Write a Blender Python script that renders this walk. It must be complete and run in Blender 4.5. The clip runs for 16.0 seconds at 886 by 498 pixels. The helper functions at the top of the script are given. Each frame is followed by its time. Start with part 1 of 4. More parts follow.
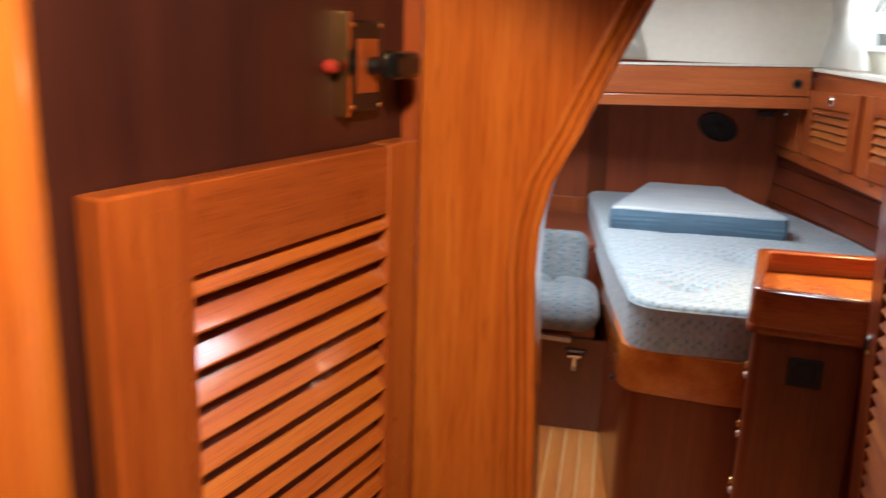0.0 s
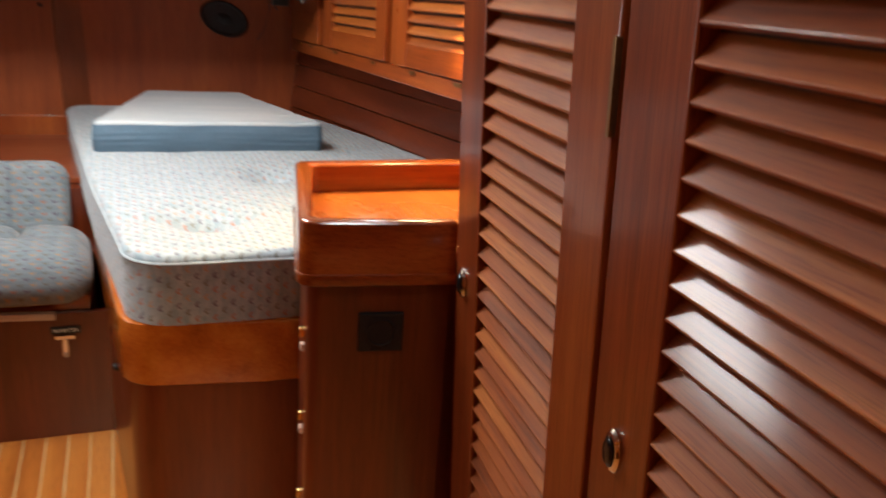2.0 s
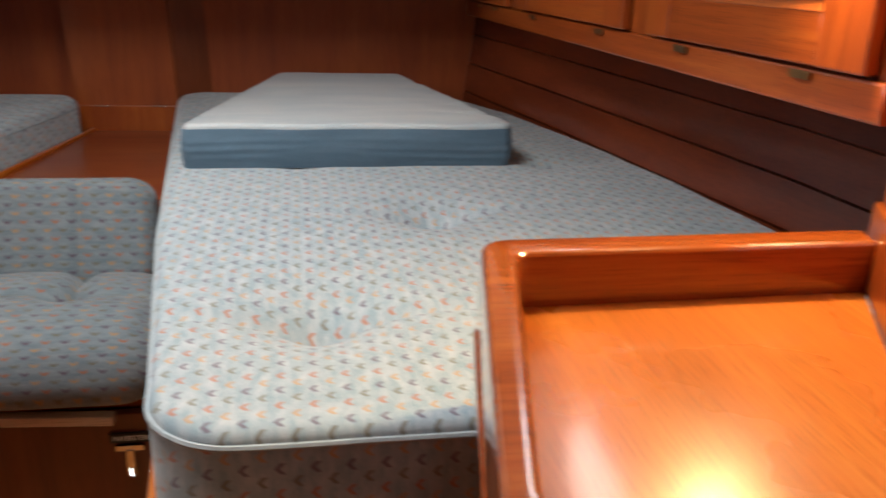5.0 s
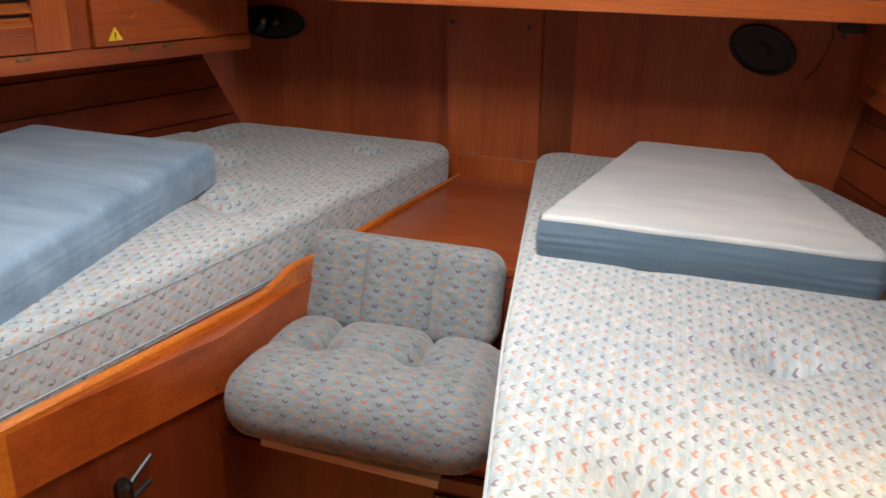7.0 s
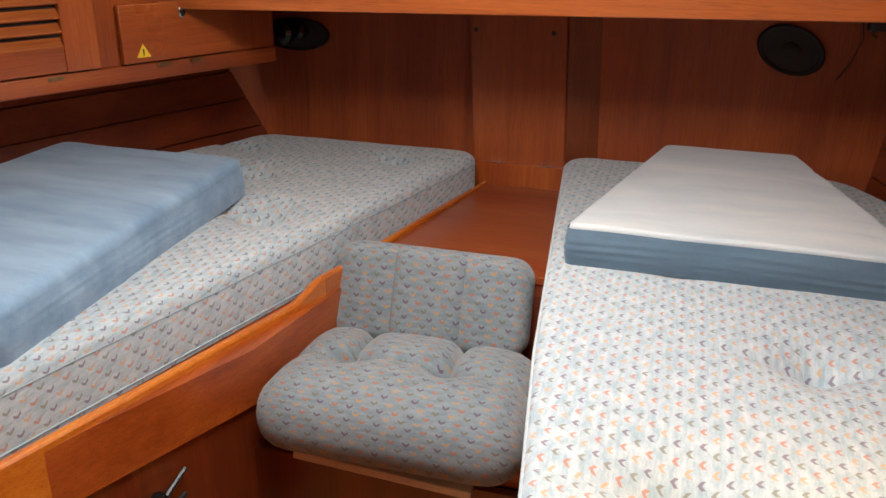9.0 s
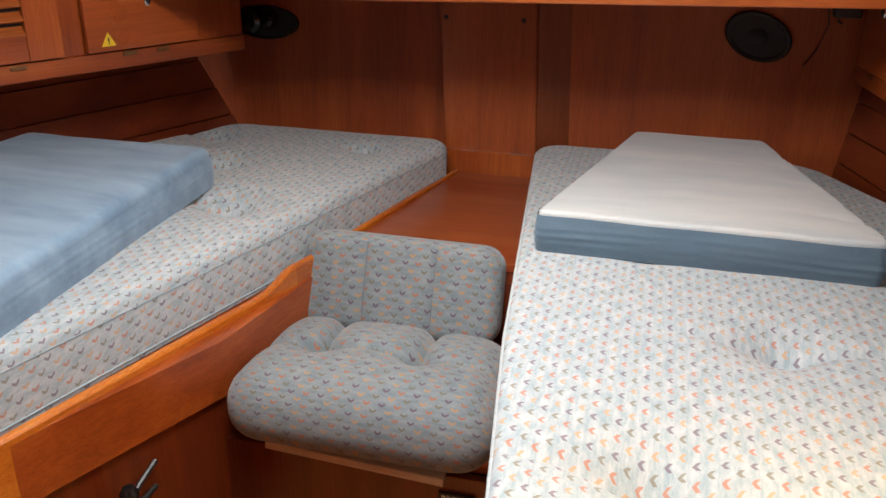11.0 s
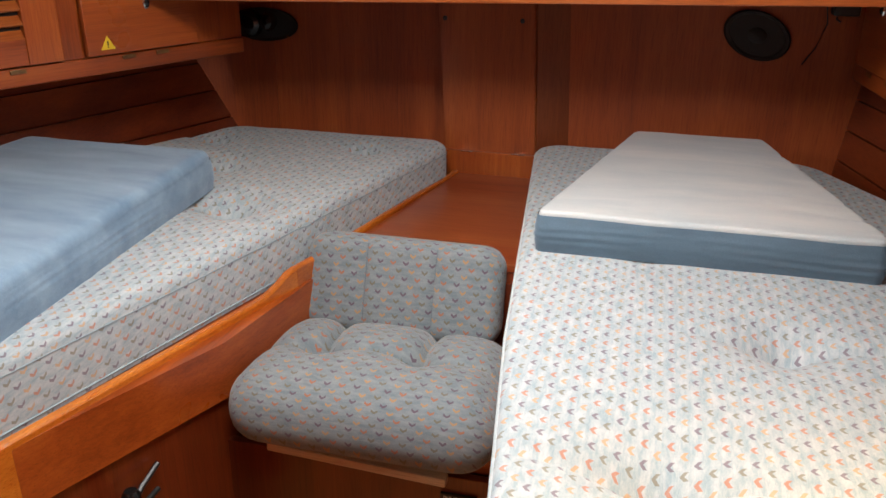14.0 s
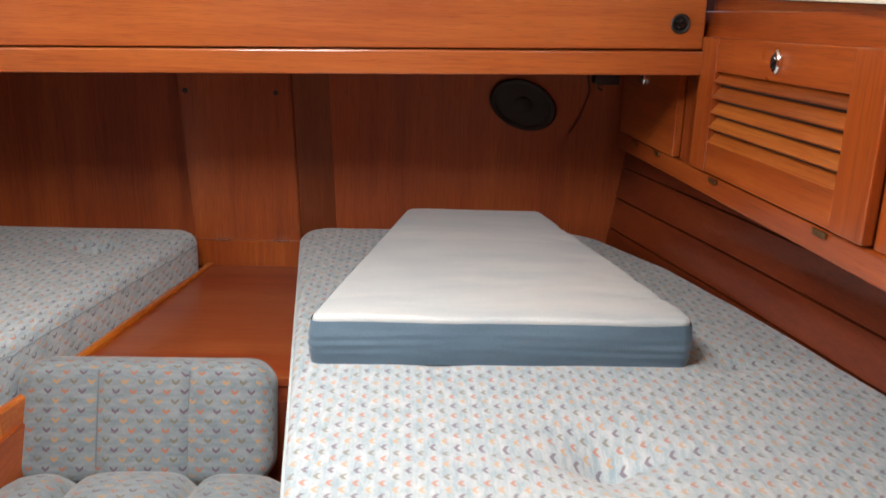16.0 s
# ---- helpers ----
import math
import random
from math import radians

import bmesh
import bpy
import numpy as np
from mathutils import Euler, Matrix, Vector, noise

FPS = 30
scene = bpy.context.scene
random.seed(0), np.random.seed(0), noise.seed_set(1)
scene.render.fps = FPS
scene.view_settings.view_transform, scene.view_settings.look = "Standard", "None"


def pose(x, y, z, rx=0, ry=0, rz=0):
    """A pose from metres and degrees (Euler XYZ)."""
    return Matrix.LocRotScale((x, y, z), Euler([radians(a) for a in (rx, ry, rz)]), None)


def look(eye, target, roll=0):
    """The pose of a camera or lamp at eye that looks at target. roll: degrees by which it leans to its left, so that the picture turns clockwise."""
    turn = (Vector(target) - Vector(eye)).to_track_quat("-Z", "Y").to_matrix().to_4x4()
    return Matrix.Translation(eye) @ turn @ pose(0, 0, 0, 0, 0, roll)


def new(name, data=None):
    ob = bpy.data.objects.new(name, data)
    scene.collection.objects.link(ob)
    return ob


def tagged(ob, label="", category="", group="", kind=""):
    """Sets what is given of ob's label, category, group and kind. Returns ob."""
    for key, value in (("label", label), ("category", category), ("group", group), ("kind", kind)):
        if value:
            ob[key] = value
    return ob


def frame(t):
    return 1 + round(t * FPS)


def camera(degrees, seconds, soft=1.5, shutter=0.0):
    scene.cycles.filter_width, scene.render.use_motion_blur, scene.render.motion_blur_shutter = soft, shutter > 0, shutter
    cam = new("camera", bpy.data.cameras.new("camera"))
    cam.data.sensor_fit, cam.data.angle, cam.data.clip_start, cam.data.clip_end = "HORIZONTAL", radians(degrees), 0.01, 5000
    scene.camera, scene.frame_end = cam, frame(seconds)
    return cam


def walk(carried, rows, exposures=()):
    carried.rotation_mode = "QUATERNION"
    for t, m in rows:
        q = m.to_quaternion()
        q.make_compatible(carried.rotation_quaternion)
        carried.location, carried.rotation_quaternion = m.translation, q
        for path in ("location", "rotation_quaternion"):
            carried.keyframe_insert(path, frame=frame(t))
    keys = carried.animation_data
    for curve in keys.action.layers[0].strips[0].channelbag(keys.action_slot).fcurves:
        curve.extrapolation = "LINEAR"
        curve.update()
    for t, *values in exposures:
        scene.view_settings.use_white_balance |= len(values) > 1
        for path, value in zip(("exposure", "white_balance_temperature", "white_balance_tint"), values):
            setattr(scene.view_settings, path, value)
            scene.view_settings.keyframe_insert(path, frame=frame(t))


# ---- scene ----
cam = camera(56.4, 16.0, shutter=0.5)
PATH = [
    (0, (0.104, -0.081, 1.55), (-0.274, 1.817, 1.046), 2.0),
    (0.5, (0.101, 0.121, 1.53), (0.052, 2.062, 1.047), 0.9),
    (1, (0.127, 0.304, 1.468), (0.429, 2.204, 0.923), 1.3),
    (1.5, (0.172, 0.507, 1.429), (0.669, 2.357, 0.854), 2.2),
    (2, (0.212, 0.69, 1.366), (0.921, 2.453, 0.743), 4.3),
    (2.5, (0.272, 0.839, 1.319), (1.134, 2.486, 0.58), 4.0),
    (3, (0.329, 1.006, 1.274), (1.208, 2.63, 0.505), 3.5),
    (3.5, (0.378, 1.129, 1.236), (1.232, 2.781, 0.501), 3.4),
    (4, (0.401, 1.239, 1.25), (1.119, 2.995, 0.62), 4.1),
    (4.5, (0.4, 1.45, 1.248), (0.999, 3.254, 0.624), 4.0),
    (5, (0.371, 1.631, 1.265), (0.701, 3.471, 0.553), 2.2),
    (7.5, (0.322, 1.694, 1.496), (-0.169, 3.481, 0.744), 2.3),
    (8, (0.322, 1.688, 1.498), (-0.19, 3.472, 0.752), 1.5),
    (8.5, (0.315, 1.697, 1.492), (-0.192, 3.483, 0.746), 1.1),
    (11, (0.33, 1.702, 1.486), (-0.111, 3.493, 0.714), 0.9),
    (11.5, (0.32, 1.705, 1.487), (-0.084, 3.508, 0.722), 1.5),
    (12, (0.331, 1.71, 1.473), (-0.061, 3.505, 0.681), 1.4),
    (12.5, (0.339, 1.71, 1.465), (-0.042, 3.49, 0.636), 1.4),
    (13, (0.336, 1.705, 1.473), (-0.039, 3.499, 0.673), 1.6),
    (13.5, (0.322, 1.705, 1.482), (-0.074, 3.508, 0.714), 1.1),
    (14, (0.33, 1.701, 1.486), (-0.112, 3.493, 0.716), 0.5),
    (14.5, (0.33, 1.708, 1.488), (0.002, 3.53, 0.73), 0.2),
    (15, (0.332, 1.781, 1.475), (0.242, 3.65, 0.768), 0.6),
    (15.5, (0.313, 1.907, 1.465), (0.381, 3.79, 0.796), 1.3),
    (16, (0.286, 1.989, 1.452), (0.388, 3.892, 0.845), 2.0),
]
walk(cam, [(t, look(eye, target, roll)) for t, eye, target, roll in PATH], [(0, 0.1, 5700, 7), (0.5, -0.1, 6000, 7), (1.0, 0.1, 6400, 9), (1.5, 0.2, 6700, 10), (2.5, 0.15, 6500, 10), (4.0, 0.25, 6000, 5), (4.6, -0.35, 6150, 7), (5.2, -0.5, 6700, 11), (7.3, 0.09, 7000, 15), (14.0, 0.05, 7000, 15), (16, 0.2, 6950, 14)])

# ---- world, daylight, lamps ----
world = bpy.data.worlds.new("sky")
scene.world = world
world.use_nodes = True
wn = world.node_tree
sky = wn.nodes.new("ShaderNodeTexSky")
sky.sky_type, sky.sun_disc = "NISHITA", False
sky.sun_elevation, sky.sun_rotation = radians(55), radians(200)
wn.nodes["Background"].inputs[1].default_value = 0.12
wn.links.new(sky.outputs[0], wn.nodes["Background"].inputs[0])


def lamp(name, kind, m, watts, colour, size=0.1, size_y=0.0):
    data = bpy.data.lights.new(name, kind)
    data.energy, data.color = watts, colour
    if kind == "AREA":
        data.shape, data.size, data.size_y = "RECTANGLE", size, size_y or size
    elif kind in ("POINT", "SPOT"):
        data.shadow_soft_size = size
    ob = new(name, data)
    ob.matrix_basis = m
    return ob


sun = lamp("sun", "SUN", look((0, 0, 10), (1.0, 5.5, 0)), 0.8, (1.0, 0.97, 0.93))
sun.data.angle = radians(20)
HATCH = (-0.33, 0.25, 2.35, 2.93)
ADDED_HATCH = (0.44, 0.62, 1.08, 1.26)
lamp("hatch_light", "AREA", pose(-0.04, 2.64, 2.0), 27, (0.95, 0.98, 1.0), 0.54, 0.54)
# small unseen opening over the passage, added to put a white glint on the slats
lamp("added_passage_light", "AREA", pose(0.53, 1.17, 2.0), 1.8, (0.95, 0.98, 1.0), 0.17, 0.17)
lamp("portlight_light", "AREA", look((1.0, 3.05, 1.7), (0.0, 3.05, 1.3)), 3.2, (0.95, 0.97, 1.0), 0.55, 0.2)
DOME_AT = (0.12, 0.02, 1.925)
spot = lamp("dome_light", "SPOT", look(DOME_AT, (-0.40, 0.50, 0.90)), 70, (1.0, 0.74, 0.46), 0.05)
spot.data.spot_size, spot.data.spot_blend = radians(98), 0.25
# unseen port source, added to brighten the beam end, bulkhead and port berth
lamp("port_fill_light", "AREA", look((-1.77, 3.05, 1.7), (-0.8, 3.7, 1.2)), 13.0, (0.95, 0.97, 1.0), 0.55, 0.24)
LAMP_AT = (0.935, 2.50, 1.40)
puck = lamp("reading_lamp_light", "SPOT", look((0.925, 2.50, 1.375), (0.80, 2.24, 0.9)), 25.0, (1.0, 0.72, 0.34), 0.022)
puck.data.spot_size, puck.data.spot_blend = radians(142), 0.85



# ---- materials ----
def material(name):
    m = bpy.data.materials.new(name)
    m.use_nodes = True
    nt = m.node_tree
    return m, nt, nt.nodes["Principled BSDF"]


def ramp(nt, fac, stops):
    r = nt.nodes.new("ShaderNodeValToRGB")
    e = r.color_ramp.elements
    while len(e) < len(stops):
        e.new(0.5)
    for k, (p, c) in enumerate(stops):
        e[k].position, e[k].color = p, (*c, 1)
    nt.links.new(fac, r.inputs[0])
    return r.outputs[0]


def calc(nt, op, a, b=0.0, c=0.0):
    n = nt.nodes.new("ShaderNodeMath")
    n.operation = op
    for k, v in enumerate((a, b, c)):
        if isinstance(v, (int, float)):
            n.inputs[k].default_value = v
        else:
            nt.links.new(v, n.inputs[k])
    return n.outputs[0]


def noise_of(nt, vector, scale, detail=4, rough=0.55):
    n = nt.nodes.new("ShaderNodeTexNoise")
    n.inputs["Scale"].default_value, n.inputs["Detail"].default_value, n.inputs["Roughness"].default_value = scale, detail, rough
    nt.links.new(vector, n.inputs["Vector"])
    return n.outputs[0]


def mixed(nt, fac, a, b, kind="MIX"):
    n = nt.nodes.new("ShaderNodeMix")
    n.data_type, n.blend_type = "RGBA", kind
    for v, k in ((fac, 0), (a, 6), (b, 7)):
        if isinstance(v, (int, float)):
            n.inputs[k].default_value = v
        elif isinstance(v, tuple):
            n.inputs[k].default_value = (*v, 1)
        else:
            nt.links.new(v, n.inputs[k])
    return n.outputs[2]


def bump(nt, bs, height, strength, distance):
    n = nt.nodes.new("ShaderNodeBump")
    n.inputs["Strength"].default_value, n.inputs["Distance"].default_value = strength, distance
    nt.links.new(height, n.inputs["Height"])
    nt.links.new(n.outputs[0], bs.inputs["Normal"])


def wood(name, dark, mid, light, grain="z", rough=0.28, coat=0.5, fine=1.0, coat_rough=0.12):
    """Varnished wood: long fibres along the grain axis, broad bands and short pores across it."""
    m, nt, bs = material(name)
    tc, info = nt.nodes.new("ShaderNodeTexCoord"), nt.nodes.new("ShaderNodeObjectInfo")
    shift = nt.nodes.new("ShaderNodeVectorMath")
    shift.operation = "MULTIPLY_ADD"
    comb = nt.nodes.new("ShaderNodeCombineXYZ")
    for k in range(3):
        nt.links.new(info.outputs["Random"], comb.inputs[k])
    nt.links.new(comb.outputs[0], shift.inputs[0])
    shift.inputs[1].default_value = (7.1, 5.3, 9.7)
    nt.links.new(tc.outputs["Object"], shift.inputs[2])

    def stretched(across, along):
        mp = nt.nodes.new("ShaderNodeMapping")
        mp.inputs["Scale"].default_value = [along if a == grain else across for a in "xyz"]
        nt.links.new(shift.outputs[0], mp.inputs["Vector"])
        return mp.outputs[0]

    bands = noise_of(nt, stretched(9 * fine, 0.7), 1.6, 3, 0.5)
    fibre = noise_of(nt, stretched(60 * fine, 1.6), 2.2, 4, 0.65)
    pores = noise_of(nt, stretched(260, 9), 2.0, 2, 0.5)
    both = calc(nt, "ADD", calc(nt, "MULTIPLY", bands, 0.62), calc(nt, "MULTIPLY", fibre, 0.38))
    both = calc(nt, "ADD", both, calc(nt, "MULTIPLY", calc(nt, "SUBTRACT", info.outputs["Random"], 0.5), 0.12))
    col = ramp(nt, both, [(0.3, dark), (0.5, mid), (0.72, light)])
    pore = ramp(nt, pores, [(0.36, (0.72, 0.66, 0.62)), (0.46, (1, 1, 1))])
    nt.links.new(mixed(nt, 0.75, col, pore, "MULTIPLY"), bs.inputs["Base Color"])
    smudge = noise_of(nt, tc.outputs["Object"], 5.0, 3, 0.6)
    nt.links.new(calc(nt, "MULTIPLY_ADD", smudge, 0.16, rough - 0.06), bs.inputs["Roughness"])
    bs.inputs["Coat Weight"].default_value, bs.inputs["Coat Roughness"].default_value = coat, coat_rough
    bump(nt, bs, fibre, 0.12, 0.0012)
    return m


RED = ((0.17, 0.029, 0.005), (0.32, 0.062, 0.010), (0.46, 0.116, 0.019))
GOLD = ((0.31, 0.058, 0.006), (0.48, 0.118, 0.012), (0.60, 0.19, 0.023))
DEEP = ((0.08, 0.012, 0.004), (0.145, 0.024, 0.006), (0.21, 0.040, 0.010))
wood_z, wood_x, wood_y = (wood(f"mahogany_grain_{a}", *RED, grain=a) for a in "zxy")
gold_z, gold_x, gold_y = (wood(f"teak_varnish_grain_{a}", *GOLD, grain=a, rough=0.2, coat=0.8) for a in "zxy")
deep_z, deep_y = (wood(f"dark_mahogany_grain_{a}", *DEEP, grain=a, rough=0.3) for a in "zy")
# locker frames: RED cut by about a quarter, the dim passage side kept in colour
locker_z, locker_x = (wood(f"dimmed_mahogany_grain_{a}", (0.12, 0.019, 0.004), (0.22, 0.040, 0.007), (0.33, 0.078, 0.014), grain=a, rough=0.36, coat=0.35) for a in "zx")
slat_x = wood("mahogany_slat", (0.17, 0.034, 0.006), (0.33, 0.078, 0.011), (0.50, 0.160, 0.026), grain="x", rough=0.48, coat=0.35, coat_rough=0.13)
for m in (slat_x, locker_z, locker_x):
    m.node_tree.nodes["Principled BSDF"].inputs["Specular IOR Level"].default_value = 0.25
slat_gold = wood("teak_slat", *GOLD, grain="x", rough=0.30, coat=1.0, coat_rough=0.10)
tray_y = wood("tray_varnish", (0.40, 0.090, 0.012), (0.58, 0.155, 0.021), (0.66, 0.22, 0.034), "y", 0.26, 1.0, 1.0, 0.12)
beam_x = wood("beam_varnish", (0.24, 0.046, 0.009), (0.38, 0.088, 0.016), (0.50, 0.14, 0.028), "x", 0.36, 0.5)
rim_x = wood("rim_varnish", *RED, grain="x", rough=0.18, coat=1.0, coat_rough=0.06)
amber_z, amber_x = (wood(f"amber_mahogany_grain_{a}", (0.23, 0.040, 0.006), (0.38, 0.080, 0.011), (0.51, 0.14, 0.020), grain=a, rough=0.26, coat=0.6) for a in "zx")
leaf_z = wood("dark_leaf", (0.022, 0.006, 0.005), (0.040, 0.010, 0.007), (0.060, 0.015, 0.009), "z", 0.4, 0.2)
# flank_z: the post's mahogany darkened, so the turned side's shade is in the colour
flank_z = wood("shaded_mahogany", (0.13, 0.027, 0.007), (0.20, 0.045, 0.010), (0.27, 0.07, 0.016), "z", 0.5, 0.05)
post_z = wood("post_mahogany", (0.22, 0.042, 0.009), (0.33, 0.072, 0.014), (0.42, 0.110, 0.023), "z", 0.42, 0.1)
satin_z = wood("satin_mahogany_grain_z", (0.20, 0.032, 0.006), (0.31, 0.058, 0.010), (0.41, 0.094, 0.017), "z", 0.55, 0.0)
sole_teak = wood("sole_teak", (0.34, 0.09, 0.014), (0.48, 0.15, 0.024), (0.58, 0.22, 0.042), "y", 0.3, 0.3)
sole_holly = wood("sole_holly", (0.58, 0.33, 0.12), (0.66, 0.42, 0.17), (0.74, 0.5, 0.23), "y", 0.35, 0.3)
pale_wood = wood("pale_plywood_edge", (0.5, 0.36, 0.24), (0.62, 0.47, 0.33), (0.7, 0.56, 0.42), "x", 0.5, 0.0)


def plain(name, colour, rough=0.5, metal=0.0, grain=40.0, vary=0.12, relief=0.0):
    m, nt, bs = material(name)
    tc = nt.nodes.new("ShaderNodeTexCoord")
    n = calc(nt, "ADD", calc(nt, "MULTIPLY", noise_of(nt, tc.outputs["Object"], grain), 0.5), calc(nt, "MULTIPLY", noise_of(nt, tc.outputs["Object"], grain / 9), 0.5))
    lo, hi = (tuple(min(1, c * f) for c in colour) for f in (1 - vary, 1 + vary))
    nt.links.new(ramp(nt, n, [(0.35, lo), (0.65, hi)]), bs.inputs["Base Color"])
    bs.inputs["Roughness"].default_value, bs.inputs["Metallic"].default_value = rough, metal
    if relief:
        bump(nt, bs, n, 0.4, relief)
    return m


white_vinyl = plain("white_vinyl", (0.74, 0.69, 0.58), 0.55, 0, 300, 0.05, 0.0006)
curtain_cloth = plain("white_curtain_cloth", (0.85, 0.83, 0.78), 0.9, 0, 500, 0.05, 0.0006)
ct = curtain_cloth.node_tree
thin = ct.nodes.new("ShaderNodeBsdfTranslucent")
thin.inputs[0].default_value = (0.85, 0.82, 0.75, 1)
both_sides = ct.nodes.new("ShaderNodeMixShader")
both_sides.inputs[0].default_value = 0.5
ct.links.new(ct.nodes["Principled BSDF"].outputs[0], both_sides.inputs[1])
ct.links.new(thin.outputs[0], both_sides.inputs[2])
ct.links.new(both_sides.outputs[0], ct.nodes["Material Output"].inputs[0])
chrome = plain("chrome", (0.8, 0.8, 0.8), 0.12, 1.0, 30, 0.04)
brass = plain("brass", (0.75, 0.5, 0.2), 0.25, 1.0, 60, 0.1)
old_brass = plain("tarnished_brass", (0.25, 0.15, 0.07), 0.45, 1.0, 60, 0.2)
black_plastic = plain("black_plastic", (0.012, 0.012, 0.013), 0.4, 0, 200, 0.25)
black_gloss = plain("black_gloss", (0.008, 0.008, 0.008), 0.15, 0, 200, 0.25)
matt_black = plain("matt_black", (0.010, 0.009, 0.009), 0.65, 0, 200, 0.25)
grey_vent = plain("dark_grille", (0.02, 0.018, 0.016), 0.5, 0, 200, 0.3)
red_paint = plain("red_paint", (0.45, 0.012, 0.01), 0.25, 0, 60, 0.1)
red_wood_bead = plain("red_bead", (0.35, 0.03, 0.015), 0.3, 0, 60, 0.1)
yellow_film = plain("yellow_sticker", (0.8, 0.55, 0.03), 0.5, 0, 80, 0.08)
piping_cloth = plain("pale_piping", (0.42, 0.47, 0.48), 0.85, 0, 900, 0.15, 0.0004)
button_cloth = plain("button_cloth", (0.62, 0.60, 0.55), 0.9, 0, 900, 0.15)
port_piping = plain("blue_piping", (0.26, 0.34, 0.38), 0.9, 0, 900, 0.15)
white_paint = plain("white_lettering", (0.8, 0.8, 0.78), 0.5, 0, 80, 0.05)
gap_shade = plain("unlit_void", (0.02, 0.008, 0.005), 0.8, 0, 60, 0.2)
seam_thread = plain("seam_thread", (0.13, 0.16, 0.18), 0.9, 0, 900, 0.15)
dusty_pink = plain("pink_drawer_edge", (0.62, 0.38, 0.28), 0.6, 0, 90, 0.1)


def velvet(name, colour, pale):
    """Plush cloth: blue pile that turns pale where it is brushed."""
    m, nt, bs = material(name)
    tc = nt.nodes.new("ShaderNodeTexCoord")
    mp = nt.nodes.new("ShaderNodeMapping")
    mp.inputs["Scale"].default_value = (1, 3.5, 3.5)
    nt.links.new(tc.outputs["Object"], mp.inputs["Vector"])
    big, pile = noise_of(nt, mp.outputs[0], 3.0, 4, 0.6), noise_of(nt, tc.outputs["Object"], 420, 3, 0.6)
    col = ramp(nt, big, [(0.3, colour), (0.7, pale)])
    nt.links.new(mixed(nt, 0.35, col, ramp(nt, pile, [(0.3, (0.55, 0.55, 0.55)), (0.7, (1, 1, 1))]), "MULTIPLY"), bs.inputs["Base Color"])
    bs.inputs["Roughness"].default_value = 0.85
    bs.inputs["Sheen Weight"].default_value, bs.inputs["Sheen Roughness"].default_value = 0.5, 0.4
    bs.inputs["Sheen Tint"].default_value = (0.85, 0.9, 0.95, 1)
    bump(nt, bs, calc(nt, "ADD", calc(nt, "MULTIPLY", pile, 0.3), big), 0.5, 0.004)
    return m


def chevron_cloth(name, base, base_pale, strong=0.4, dull=0.0, pu=0.0185, pv=0.032):
    """Woven upholstery with small chevrons in staggered rows, in four thread colours, laid out in metres by the UV map."""
    m, nt, bs = material(name)
    uv = nt.nodes.new("ShaderNodeUVMap")
    sep = nt.nodes.new("ShaderNodeSeparateXYZ")
    nt.links.new(uv.outputs[0], sep.inputs[0])
    wob = noise_of(nt, uv.outputs[0], 500, 2)
    u = calc(nt, "DIVIDE", calc(nt, "MULTIPLY_ADD", wob, 0.0012, sep.outputs[0]), pu)
    col = calc(nt, "FLOOR", u)
    fu = calc(nt, "MULTIPLY", calc(nt, "SUBTRACT", calc(nt, "FRACT", u), 0.5), pu)
    odd = calc(nt, "FLOORED_MODULO", col, 2.0)
    v = calc(nt, "MULTIPLY_ADD", odd, 0.5, calc(nt, "DIVIDE", sep.outputs[1], pv))
    row = calc(nt, "FLOOR", v)
    fv = calc(nt, "MULTIPLY", calc(nt, "SUBTRACT", calc(nt, "FRACT", v), 0.5), pv)
    av = calc(nt, "ABSOLUTE", fv)
    arm = calc(nt, "ABSOLUTE", calc(nt, "SUBTRACT", fu, calc(nt, "MULTIPLY_ADD", av, 0.85, -0.0045)))
    inside = calc(nt, "MULTIPLY", calc(nt, "LESS_THAN", arm, 0.0031), calc(nt, "LESS_THAN", av, 0.0070))
    turn = calc(nt, "FLOORED_MODULO", calc(nt, "ADD", calc(nt, "MULTIPLY", row, 1.0), calc(nt, "MULTIPLY", calc(nt, "FLOOR", calc(nt, "DIVIDE", col, 2.0)), 2.0)), 2.0)
    which = calc(nt, "DIVIDE", calc(nt, "ADD", calc(nt, "ADD", turn, calc(nt, "MULTIPLY", odd, 2.0)), 0.5), 4.0)
    thread = ramp(nt, which, [(0.0, (0.17, 0.11, 0.15)), (0.25, (0.56, 0.19, 0.08)), (0.5, (0.23, 0.20, 0.12)), (0.75, (0.64, 0.36, 0.15))])
    nt.nodes[-1].color_ramp.interpolation = "CONSTANT"
    thread = mixed(nt, dull, thread, (0.055, 0.05, 0.068))
    streak = nt.nodes.new("ShaderNodeMapping")
    streak.inputs["Scale"].default_value = (3.2, 1, 1)
    nt.links.new(uv.outputs[0], streak.inputs["Vector"])
    patch, weave = noise_of(nt, streak.outputs[0], 24, 5, 0.72), noise_of(nt, uv.outputs[0], 650, 3, 0.7)
    ground = ramp(nt, patch, [(0.36, base), (0.66, base_pale)])
    fade = calc(nt, "MULTIPLY", inside, calc(nt, "MULTIPLY_ADD", weave, 0.5, strong))
    cloth = mixed(nt, fade, ground, thread)
    nt.links.new(mixed(nt, 0.5, cloth, ramp(nt, weave, [(0.3, (0.62, 0.62, 0.62)), (0.65, (1, 1, 1))]), "MULTIPLY"), bs.inputs["Base Color"])
    bs.inputs["Roughness"].default_value = 0.9
    bs.inputs["Sheen Weight"].default_value = 0.25
    bump(nt, bs, weave, 0.5, 0.0015)
    return m


